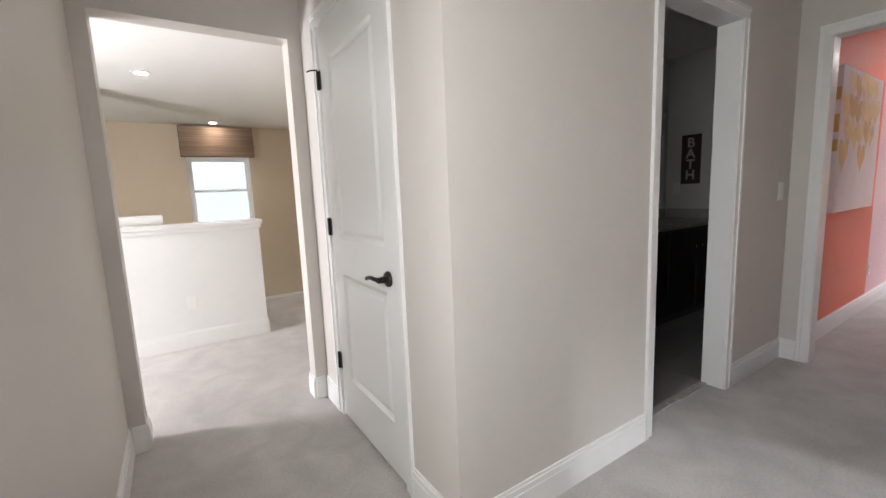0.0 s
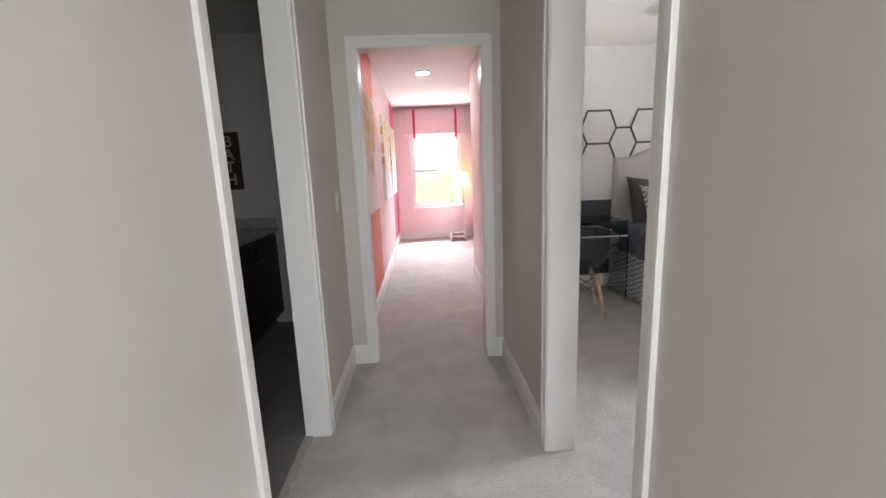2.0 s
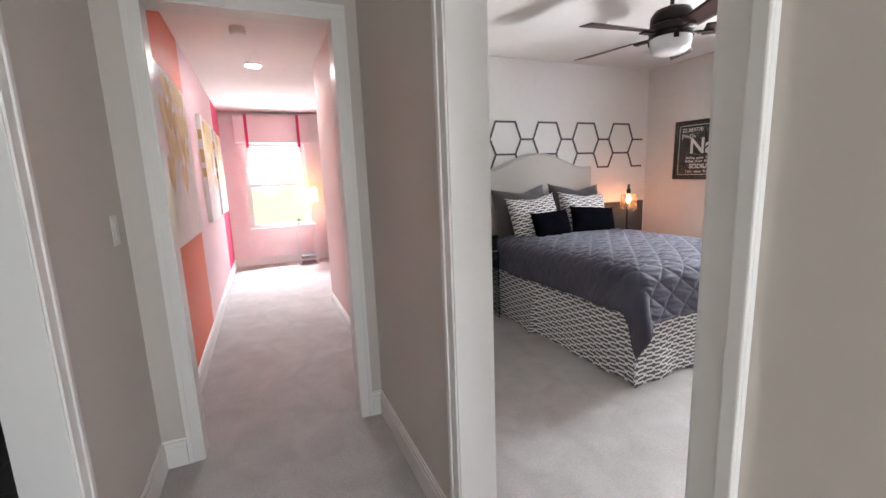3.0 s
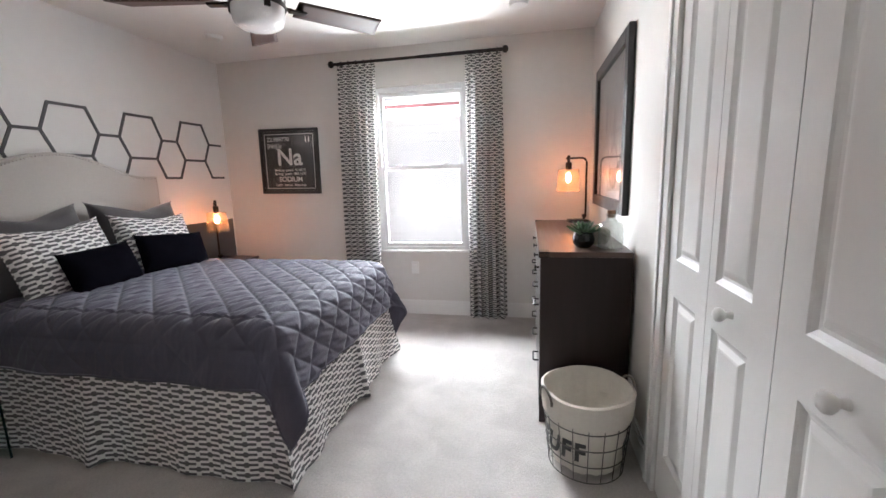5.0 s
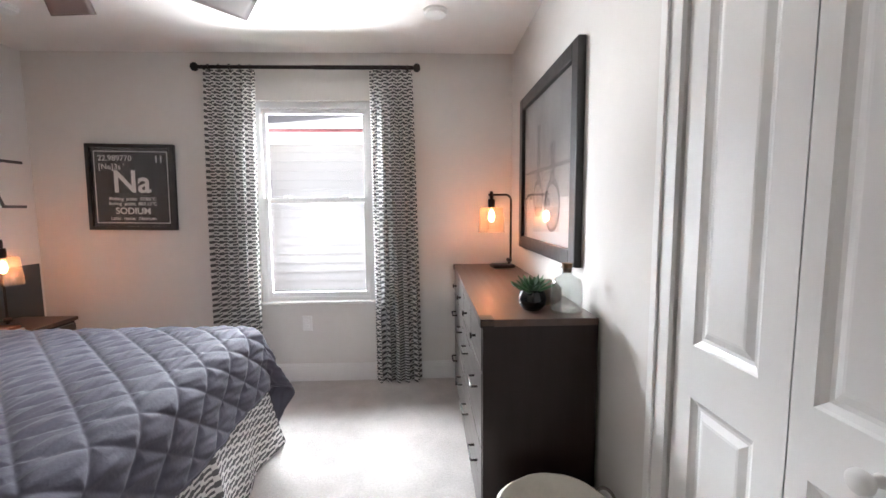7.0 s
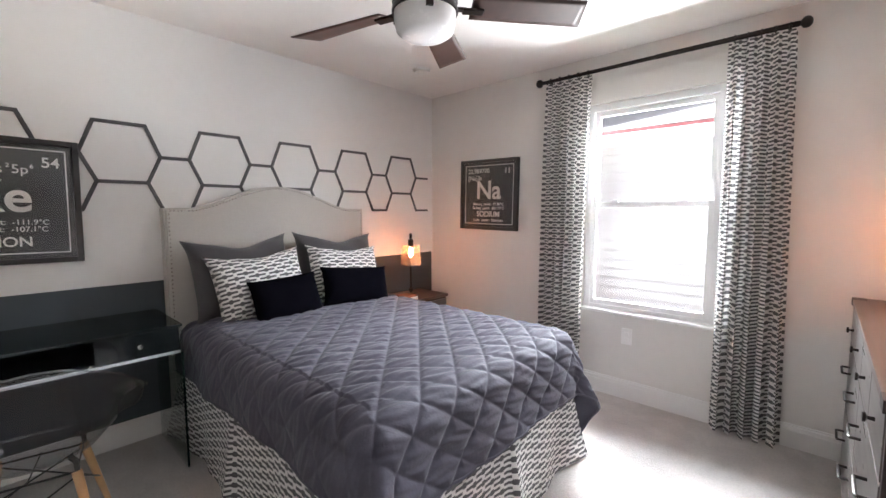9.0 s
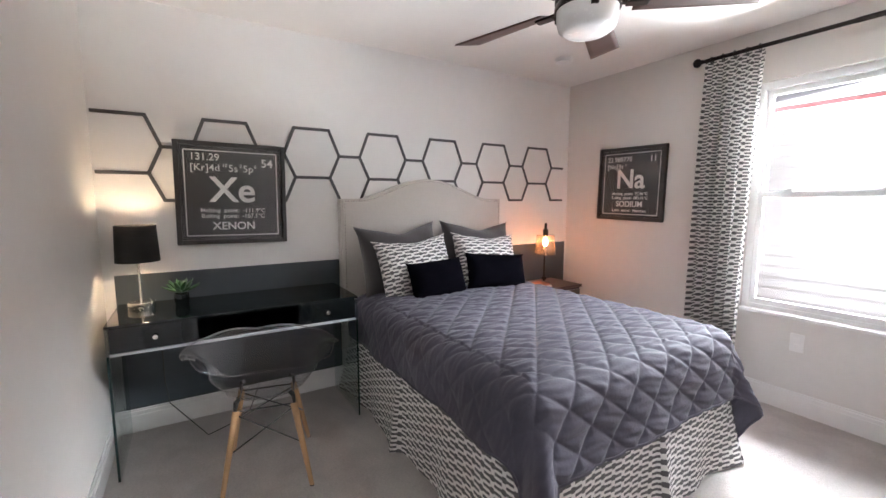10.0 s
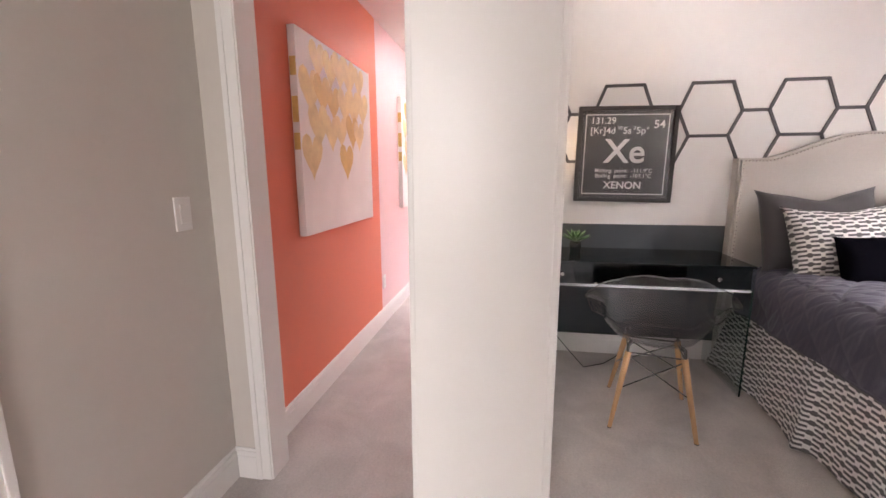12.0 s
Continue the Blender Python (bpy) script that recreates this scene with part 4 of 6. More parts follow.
# ---- bedroom: bed ----
BY0, BY1 = -2.32, -0.945       # width of the bed
BYC, BHW = (BY0 + BY1) / 2, (BY1 - BY0) / 2
FOOT, HEAD, TOP = 4.66, 6.50, 0.655
bed = thing("bed", Matrix.Translation((5.6, BYC, 0)), "upholstered full bed with a pale linen headboard and patterned skirt", "bed")


def head_profile(y):
    """Height of the headboard across its width: low shoulders, a hump in the middle."""
    a = abs(y) / BHW
    if a > 0.80:
        return 1.352
    return 1.352 + 0.150 * (0.5 + 0.5 * math.cos(math.pi * a / 0.80)) ** 0.75


hb = bmesh.new()
N = 60
ring_f, ring_b = [], []
outline = [(-BHW - 0.01, 0.02)] + [(-BHW - 0.01 + (2 * BHW + 0.02) * k / N, head_profile(-BHW + 2 * BHW * k / N)) for k in range(N + 1)] + [(BHW + 0.01, 0.02)]
for y, z in outline:
    ring_f.append(hb.verts.new((0.0, y, z)))
    ring_b.append(hb.verts.new((0.085, y, z)))
hb.faces.new(ring_f)
hb.faces.new(ring_b[::-1])
for k in range(len(outline)):
    j = (k + 1) % len(outline)
    hb.faces.new((ring_f[k], ring_b[k], ring_b[j], ring_f[j]))
bmesh.ops.recalc_face_normals(hb, faces=hb.faces)
bmesh.ops.bevel(hb, geom=[e for e in hb.edges if len(e.link_faces) == 2 and e.calc_face_angle(0) > 1.2 and (abs(e.verts[0].co.x) < 0.001 and abs(e.verts[1].co.x) < 0.001)], offset=0.014, segments=3, affect="EDGES")
board = part("headboard", smooth(hb, 35), LINEN, bed, "pale grey linen headboard with nailhead trim", m=Matrix.Translation((EAST - 0.092 - 5.6, 0, 0)))
nails = bmesh.new()
for sy in (-1, 1):
    for k in range(30):
        bmesh.ops.create_icosphere(nails, subdivisions=1, radius=0.0052, matrix=Matrix.Translation((0.0, sy * (BHW - 0.014), 0.62 + k * 0.024)) @ Matrix.Diagonal((0.5, 1, 1, 1)))
for k in range(70):
    y = -BHW + 0.014 + (2 * BHW - 0.028) * (k + 0.5) / 70
    bmesh.ops.create_icosphere(nails, subdivisions=1, radius=0.0052, matrix=Matrix.Translation((0.0, y, head_profile(y) - 0.016)) @ Matrix.Diagonal((0.5, 1, 1, 1)))
part("nailheads", nails, CHROME, board)
part("mattress", boxes((FOOT + 0.02 - 5.6, HEAD - 5.6, -BHW + 0.015, BHW - 0.015, 0.30, TOP - 0.02), bevel=0.03), PLASTIC, bed)
part("box_spring", boxes((FOOT + 0.03 - 5.6, HEAD - 5.6, -BHW + 0.02, BHW - 0.02, 0.06, 0.30), bevel=0.01), PLASTIC, bed)
for lx in (FOOT + 0.12, HEAD - 0.12):
    for ly in (-BHW + 0.1, BHW - 0.1):
        part("leg", tube([(lx - 5.6, ly, 0), (lx - 5.6, ly, 0.07)], 0.022, 10), FRAMEBLACK, bed)


def skirt(length, seed):

    def place(a, b):
        s = a * length
        flare = b * (0.016 + 0.014 * math.sin(s * 9 + seed) + 0.008 * math.sin(s * 23 + 2 * seed))
        flare += b * b * 0.030 * (math.exp(-(s / 0.07) ** 2) + math.exp(-((length - s) / 0.07) ** 2))
        d = s - length * 0.47
        pleat = b * (0.045 * math.exp(-(d / 0.05) ** 2) * (1 if d < 0 else math.exp(-(d / 0.012) ** 2)))
        near, far = math.exp(-(s / 0.07) ** 2), math.exp(-((length - s) / 0.07) ** 2)
        end = (0.018 * b + 0.032 * b * b - 0.030 * (1 - b)) * (far - near)
        flare -= 0.030 * (1 - b) * (far + near)
        return Vector((s + end, flare + pleat, 0.50 - 0.493 * b + 0.004 * math.sin(s * 14) * b))
    return sheet(90, 18, place, lambda a, b: (a * length, b * 0.5))


part("skirt_side", skirt(HEAD - FOOT, 1), LATTICE, bed, "white bed skirt with charcoal links", m=Matrix.Translation((HEAD - 5.6, BHW, 0)) @ Matrix.Diagonal((-1, 1, 1, 1)))
part("skirt_side", skirt(HEAD - FOOT, 2), LATTICE, bed, "white bed skirt with charcoal links", m=Matrix.Translation((FOOT - 5.6, -BHW, 0)) @ Matrix.Diagonal((1, -1, 1, 1)))
part("skirt_foot", skirt(2 * BHW, 3), LATTICE, bed, "white bed skirt with charcoal links", m=Matrix.Translation((FOOT - 5.6, -BHW, 0)) @ Matrix.Rotation(radians(90), 4, "Z"))

# the quilt lies over the mattress and hangs at the sides and the foot
QL, QH = 6.36 - FOOT, BHW + 0.012
DROP_N, DROP_S, DROP_F = 0.215, 0.41, 0.270       # the spread lies nearer the window side
ROUND = 0.095


def seam_gap(x):
    """Distance to the nearest whole number."""
    return abs(x - math.floor(x + 0.5))


def quilt_point(a, b):
    s = -(QH + DROP_S) + a * (2 * QH + DROP_S + DROP_N)
    l = b * (QL + DROP_F)
    R = ROUND
    da, db = max(0.0, abs(s) - (QH - R)), max(0.0, l - (QL - R))
    sg = 1 if s > 0 else -1
    yy, xx = sg * min(abs(s), QH - R), 6.36 - min(l, QL - R)
    r = math.hypot(da, db)
    nrm = Vector((0, 0, 1))
    inset = min(1.0, min(QH - abs(s), QL - l) / 0.25) if da == 0 and db == 0 else 0.0
    zz = TOP + 0.046 + 0.024 * max(0.0, inset) ** 2 * (3 - 2 * max(0.0, inset))
    if r > 1e-6:
        dy, dx = sg * da / r, -db / r
        arc = R * math.pi / 2
        if r < arc:
            t = r / R
            out, down = R * math.sin(t), R * (1 - math.cos(t))
        else:
            h = r - arc
            phi = math.degrees(math.atan2(da, db))           # 0 at the foot, 90 at the side
            ridge = math.exp(-((phi - 27) / 15) ** 2)
            valley = math.exp(-((phi - 56) / 11) ** 2)
            wob = 0.007 * math.sin(s * 11 + l * 7) + 0.008 * math.sin(l * 13 + 1.5 * s)
            out = R + 0.010 * min(1, h / 0.05) + h * (0.05 + 0.46 * ridge - 0.09 * valley) + wob * min(1, h / 0.1)
            down = R + h * (0.985 + 0.34 * math.exp(-((phi - 51) / 20) ** 2))
        yy, xx = yy + dy * out, xx + dx * out
        zz -= down
        t = min(r / arc, 1) * math.pi / 2
        nrm = Vector((dx * math.sin(t), dy * math.sin(t), math.cos(t)))
    zz = max(zz, 0.012 + 0.01 * math.sin(s * 31) ** 2)
    u, v = (s - 0.95 * l) / 0.190, (s + 1.30 * l) / 0.185
    gap = min(seam_gap(u) * 0.190 * 0.72, seam_gap(v) * 0.185 * 0.61)      # metres to the nearest seam
    puff = 1 - math.exp(-((gap + 0.001) / 0.018) ** 0.95)
    puff *= 1 - 0.65 * min(1.0, da / 0.12) * (s > 0)          # the hanging side is pulled flat
    along = 18 * (s + 0.95 * l)
    rip = (0.0030 * math.sin(l * 95 + s * 26 + 1.7 * math.sin(s * 13 + l * 5)) + 0.0016 * math.sin(l * 190 + along + 2 * math.sin(s * 21))) * min(1.0, puff * 1.2)
    return Vector((xx, BYC + yy, zz)) + nrm * (0.0135 * puff + 0.85 * rip)


quilt = thing("quilt", Matrix.Identity(4), "charcoal diamond-quilted bedspread draped over the bed", "bedspread")
part("cover", sheet(440, 420, quilt_point, lambda a, b: (a, b)), QUILT, quilt)
hem = [quilt_point(0.0, k / 90) for k in range(91)] + [quilt_point(k / 90, 1.0) for k in range(1, 91)] + [quilt_point(1.0, 1 - k / 90) for k in range(1, 91)]
part("binding", smooth(tube(hem, 0.006, 6), 60), QUILT, quilt, "narrow charcoal binding round the hem")


def pillow(name, w, h, d, m, material, label, group, dent=0.0, ears=0.12):
    def half(sign):
        def place(a, b):
            u, v = 2 * a - 1, 2 * b - 1
            pinch = 1 - ears * (1 - abs(u) ** 3) * abs(v) ** 4 - 0.0
            pin2 = 1 - ears * (1 - abs(v) ** 3) * abs(u) ** 4
            thick = d / 2 * max(0.0, (1 - abs(u) ** 2.6)) ** 0.55 * max(0.0, (1 - abs(v) ** 2.6)) ** 0.55
            x, z = u * w / 2 * pin2, v * h / 2 * pinch
            z -= dent * h * math.exp(-(u / 0.45) ** 2) * max(0, v) ** 2
            wr = 0.004 * math.sin(7 * u + 5 * v * v) * (1 - abs(u * v))
            return Vector((x, sign * (thick + wr * (thick > 0.004)), z))
        return place
    bm = sheet(30, 30, half(-1), lambda a, b: (a * w, b * h))
    other = sheet(30, 30, half(1), lambda a, b: (a * w, b * h))
    me = bpy.data.meshes.new("tmp")
    other.to_mesh(me)
    other.free()
    bm.from_mesh(me)
    bpy.data.meshes.remove(me)
    bmesh.ops.remove_doubles(bm, verts=bm.verts, dist=0.0006)
    bmesh.ops.recalc_face_normals(bm, faces=bm.faces)
    return tagged(part(name, bm, material, m=m), label, "pillow", group)


def lean(x, y, z, yaw, tilt, roll=0):
    """A pillow standing with its face towards -x, leaning back by tilt."""
    return Matrix.Translation((x, y, z)) @ Matrix.Rotation(radians(90 + yaw), 4, "Z") @ Matrix.Rotation(radians(tilt), 4, "X") @ Matrix.Rotation(radians(roll), 4, "Y") @ Matrix.Rotation(radians(180), 4, "Z")


G = "pillows on the bed"
pillow("pillow", 0.64, 0.52, 0.25, lean(6.36, -1.30, 0.925, 2, 14, 2), CHARCOAL, "large charcoal cotton pillow leaning on the headboard", G, 0.09, 0.13)
pillow("pillow", 0.64, 0.52, 0.25, lean(6.36, -1.96, 0.925, -2, 14, -3), CHARCOAL, "large charcoal cotton pillow leaning on the headboard", G, 0.09, 0.13)
pillow("cushion", 0.59, 0.44, 0.19, lean(6.20, -1.34, 0.885, 3, 20, 3), LATTICE, "square white cushion with charcoal links", G, 0.05, 0.12)
pillow("cushion", 0.56, 0.44, 0.19, lean(6.20, -1.93, 0.885, -3, 20, -4), LATTICE, "square white cushion with charcoal links", G, 0.05, 0.12)
pillow("lumbar_cushion", 0.44, 0.26, 0.13, lean(6.05, -1.42, 0.825, 4, 20, 2), NAVY, "small navy black velvet lumbar cushion", G, 0.0, 0.07)
pillow("lumbar_cushion", 0.50, 0.26, 0.13, lean(6.05, -1.91, 0.835, -5, 20, -5), NAVY, "small navy black velvet lumbar cushion", G, 0.0, 0.07)


# ---- bedroom: dresser and what stands on it ----
DRX0, DRX1, DRY0, DRY1, DRZ = WEST + 0.016, 3.615, -3.10, -1.585, 0.905
dresser = thing("dresser", Matrix.Translation((DRX0, DRY1, 0)), "dark espresso wooden dresser with taupe drawers and bronze pulls", "dresser")
dd, dw = DRX1 - DRX0, DRY1 - DRY0
part("side_panel", boxes((0, dd - 0.004, -0.022, 0, 0, DRZ - 0.026), bevel=0.002), DARKWOOD, dresser)
part("side_panel", boxes((0, dd - 0.004, -dw, -dw + 0.022, 0, DRZ - 0.026), bevel=0.002), DARKWOOD, dresser)
part("top", boxes((0, dd + 0.004, -dw - 0.002, 0.002, DRZ - 0.026, DRZ), bevel=0.003), DRESSERTOP, dresser, "dark brown veneer top")
part("carcass", boxes((0.004, dd - 0.022, -dw + 0.022, -0.022, 0.06, DRZ - 0.026)), DARKWOOD, dresser)
part("plinth", boxes((0.01, dd - 0.03, -dw + 0.022, -0.022, 0.0, 0.06)), DARKWOOD, dresser)
rows = [(0.70, 0.868, 4), (0.395, 0.690, 2), (0.072, 0.385, 2)]
for z0, z1, n in rows:
    for k in range(n):
        span = (dw - 0.052) / n
        y0, y1 = -0.026 - (k + 1) * span + 0.004, -0.026 - k * span - 0.004
        dr = part("drawer", boxes((dd - 0.022, dd - 0.002, y0, y1, z0, z1), bevel=0.0025), DRESSERFRONT, dresser)
        yc, zc = (y0 + y1) / 2, (z0 + z1) / 2
        if n == 4:
            part("knob", smooth(lathe([(0, 0), (0.006, 0), (0.005, 0.014), (0.013, 0.018), (0.013, 0.024), (0, 0.026)], 16)), BLACKMETAL, dr, "dark bronze knob", m=Matrix.Translation((dd - 0.002, yc, zc)) @ Matrix.Rotation(radians(90), 4, "Y"))
        else:
            for yy in (yc - span * 0.26, yc + span * 0.26):
                part("handle", smooth(tube([(0, -0.055, 0), (0.026, -0.055, 0), (0.028, -0.05, 0), (0.028, 0.05, 0), (0.026, 0.055, 0), (0, 0.055, 0)], 0.005, 8)), BLACKMETAL, dr, "dark bronze bar pull", m=Matrix.Translation((dd - 0.002, yy, zc + 0.05)))
for y in (-0.03, -dw + 0.03):
    part("corner_bracket", boxes((dd - 0.045, dd + 0.0055, y - 0.032, y + 0.032, DRZ - 0.030, DRZ + 0.0012), bevel=0.001), BLACKMETAL, dresser, "dark bronze corner bracket")


def bulb_on(parent, m):
    b = part("bulb", smooth(lathe([(0, -0.062), (0.012, -0.060), (0.024, -0.048), (0.029, -0.032), (0.024, -0.014), (0.014, 0.004), (0.012, 0.012), (0, 0.012)], 20), 60), GLASS, parent, "clear glowing filament bulb", m=m)
    b.visible_shadow = False
    part("filament", tube([(0.006 * math.cos(t), 0.006 * math.sin(t), -0.046 + 0.0022 * t) for t in [k * 0.7 for k in range(22)]], 0.0035, 6), BULBCORE, b)
    part("glow", lathe([(0, -0.056), (0.013, -0.049), (0.019, -0.033), (0.013, -0.012), (0, -0.004)], 16), BULB, b)
    return b


def task_lamp(m, label, reach=0.13, height=0.47):
    """A bent-pipe lamp with a clear glass cylinder shade; the arm reaches along local +x."""
    l = thing("table_lamp", m, label, "lamp")
    part("base", smooth(boxes((-0.075, 0.075, -0.055, 0.055, 0, 0.026), bevel=0.012)), BLACKMETAL, l)
    part("joint", smooth(tube([(-0.048, -0.02, 0.05), (-0.048, 0.02, 0.05)], 0.014, 12)), BLACKMETAL, l)
    part("joint_post", tube([(-0.048, 0, 0.024), (-0.048, 0, 0.055)], 0.010, 10), BLACKMETAL, l)
    arc = [(-0.058, 0, 0.055), (-0.058, 0, height - 0.04)] + [(-0.058 + 0.04 * (1 - math.cos(t * math.pi / 10)), 0, height - 0.04 + 0.04 * math.sin(t * math.pi / 10)) for t in range(1, 6)] + [(-0.058 + reach + 0.02, 0, height)]
    part("arm", smooth(tube(arc, 0.0075, 10)), BLACKMETAL, l)
    cx = -0.058 + reach
    part("elbow", smooth(lathe([(0, 0.022), (0.010, 0.022), (0.012, 0.0), (0.010, -0.03), (0, -0.03)], 14)), BLACKMETAL, l, m=Matrix.Translation((cx, 0, height)))
    part("socket", smooth(lathe([(0, 0), (0.020, 0), (0.023, -0.008), (0.023, -0.046), (0.019, -0.054), (0, -0.054)], 20)), BLACKMETAL, l, m=Matrix.Translation((cx, 0, height - 0.030)))
    sh = part("shade", smooth(lathe([(0.018, 0.0), (0.072, -0.002), (0.078, -0.008), (0.089, -0.170), (0.0875, -0.170), (0.0765, -0.010), (0.071, -0.0045), (0.018, -0.003)], 32)), SHADEGLASS, l, "clear glass cylinder shade", m=Matrix.Translation((cx, 0, height - 0.080)))
    sh.visible_shadow = False
    bulb_on(l, Matrix.Translation((cx, 0, height - 0.100)) @ Matrix.Diagonal((1.15, 1.15, 1.5, 1)))
    return l


task_lamp(Matrix.Translation((3.30, -2.90, DRZ)) @ Matrix.Rotation(radians(8), 4, "Z"), "dark bronze pipe lamp, glass shade, lit, on the dresser", 0.135, 0.49)

# potted succulent
pot = thing("potted_succulent", Matrix.Translation((3.395, -1.73, DRZ)), "green succulent in a round black pot on the dresser", "plant")
part("pot", smooth(lathe([(0, 0), (0.032, 0.0), (0.052, 0.022), (0.056, 0.045), (0.048, 0.072), (0.040, 0.082), (0.036, 0.080), (0.036, 0.06), (0, 0.06)], 28), 50), BLACKGLASS, pot, "glossy black round pot")
rnd = random.Random(5)


def succulent_leaf(length, width):
    def place(a, b):
        u, v = 2 * a - 1, b
        wv = width * (0.45 + 1.1 * v - 1.5 * v ** 3.2) * 0.9
        return Vector((u * wv / 2, v * length, 0.30 * length * v ** 2 + 0.22 * wv * u * u))
    return sheet(4, 6, place, thick=0.0035)


leaf_me = None
for ringi, (n, ln, tilt) in enumerate(((5, 0.04, 68), (8, 0.062, 45), (11, 0.082, 22), (12, 0.092, 4))):
    for k in range(n):
        ang = 360 * k / n + ringi * 23 + rnd.uniform(-8, 8)
        m = Matrix.Translation((0, 0, 0.078 - 0.004 * ringi)) @ Matrix.Rotation(radians(ang), 4, "Z") @ Matrix.Rotation(radians(tilt + rnd.uniform(-8, 8)), 4, "X") @ Matrix.Diagonal((ln / 0.08, ln / 0.08, ln / 0.08, 1))
        if leaf_me is None:
            leaf_me = part("leaf", succulent_leaf(0.08, 0.030), LEAF, pot, m=m).data
        else:
            lf = new("leaf", leaf_me)
            lf.matrix_basis, lf.parent = m, pot

bottle = thing("glass_bottle", Matrix.Translation((3.275, -1.68, DRZ)), "clear glass apothecary bottle with a cork on the dresser", "bottle")
bb = part("bottle_body", smooth(lathe([(0, 0), (0.056, 0.0), (0.060, 0.006), (0.060, 0.105), (0.052, 0.128), (0.030, 0.140), (0.022, 0.148), (0.022, 0.165), (0.026, 0.168), (0.026, 0.175), (0.020, 0.175), (0.018, 0.150), (0.028, 0.135), (0.050, 0.124), (0.056, 0.104), (0.056, 0.010), (0, 0.008)], 32), 50), glass_mat("thick_bottle_glass", (0.96, 0.98, 0.97), tint=0.94, gloss=0.30), bottle)
bb.visible_shadow = False
part("cork", smooth(lathe([(0, 0.155), (0.016, 0.155), (0.020, 0.190), (0, 0.190)], 18)), mat("cork", (0.22, 0.13, 0.075), 0.9, vary=0.3, bump=0.3), bottle, "brown cork stopper")
rock = bmesh.new()
bmesh.ops.create_icosphere(rock, subdivisions=3, radius=0.055)
for v in rock.verts:
    v.co *= 1 + 0.22 * noise.noise(v.co * 30) + 0.1 * noise.noise(v.co * 80)
    v.co.z = v.co.z * 1.0
for f in rock.faces:
    f.smooth = True
tagged(part("decorative_stone", rock, mat("tan_rough_stone", (0.20, 0.15, 0.11), 0.95, vary=0.3, grain=40, bump=0.8, bump_scale=60), m=Matrix.Translation((3.315, -1.80, DRZ + 0.053))), "rough tan stone ornament beside the bottle", "ornament")

# wire basket with a canvas liner
BKX, BKY, BKH, BKR0, BKR1 = 3.415, -1.31, 0.375, 0.165, 0.205
basket = thing("storage_basket", Matrix.Translation((BKX, BKY, 0)) @ Matrix.Diagonal((0.93, 0.93, 0.97, 1)), "round wire basket with a cream canvas liner beside the dresser", "basket")


def bk_r(z):
    return BKR0 + (BKR1 - BKR0) * z / BKH


liner_bm = lathe([(0, 0.035), (bk_r(0.035) - 0.012, 0.036)] + [(bk_r(z) - 0.008 + 0.003 * math.sin(z * 40), z) for z in (0.05, 0.12, 0.2, 0.28)] + [(bk_r(0.29) + 0.007, 0.268), (bk_r(0.33) + 0.009, 0.32), (bk_r(BKH) + 0.008, BKH), (bk_r(BKH) - 0.004, BKH + 0.005), (bk_r(BKH) - 0.010, BKH - 0.01), (bk_r(0.2) - 0.013, 0.2), (bk_r(0.05) - 0.016, 0.052), (0, 0.046)], 72)
for v in liner_bm.verts:
    ang_v, rad_v = math.atan2(v.co.y, v.co.x), math.hypot(v.co.x, v.co.y)
    if rad_v > 0.05:
        sag = 0.010 * math.sin(5 * ang_v + 11 * v.co.z) + 0.006 * math.sin(13 * ang_v - 17 * v.co.z)
        k = (rad_v - abs(sag) * (1.0 if rad_v < bk_r(v.co.z) - 0.008 else 0.25)) / rad_v
        v.co.x, v.co.y = v.co.x * k, v.co.y * k
        v.co.z += 0.004 * math.sin(3 * ang_v + 1) * (v.co.z > 0.3)
part("liner", smooth(liner_bm, 60), CANVAS, basket, "cream canvas liner folded over the rim")
for z in (0.006, 0.085, 0.165, 0.245):
    part("wire_hoop", smooth(tube([((bk_r(z) + 0.004) * math.cos(2 * math.pi * k / 40), (bk_r(z) + 0.004) * math.sin(2 * math.pi * k / 40), z + 0.003) for k in range(40)], 0.0028, 6, closed=True)), WIRE, basket)
for k in range(18):
    a = 2 * math.pi * (k + 0.3) / 18
    part("wire", tube([((bk_r(z) + 0.003) * math.cos(a), (bk_r(z) + 0.003) * math.sin(a), z) for z in (0.006, 0.13, 0.27)], 0.0024, 6), WIRE, basket)
part("wire_base", tube([(-0.16, 0, 0.006), (0.16, 0, 0.006)], 0.0024, 6), WIRE, basket)
for a in (radians(25), radians(200)):
    pts = [((bk_r(BKH) + 0.012) * math.cos(a + 0.26 * math.cos(t)), (bk_r(BKH) + 0.012) * math.sin(a + 0.26 * math.cos(t)), 0.335 + 0.062 * math.sin(t)) for t in [math.pi * k / 12 for k in range(13)]]
    part("handle", smooth(tube(pts, 0.006, 8)), mat("grey_rope", (0.14, 0.12, 0.10), 0.9, vary=0.3, bump=0.5), basket, "grey rope handle")
for k, ch in enumerate("STUFF"):
    ang = radians((-6, 14, 35, 56, 75)[k])
    r = bk_r(0.15) + 0.0005
    m = Matrix.Translation((r * math.cos(ang), r * math.sin(ang), 0.150)) @ Matrix.Rotation(ang + radians(90), 4, "Z") @ Matrix.Rotation(radians(84), 4, "X")
    written(ch, 0.105, m @ Matrix.Translation((0, 0, 0.002)), basket, FRAMEBLACK, "letter", bold=0.004)


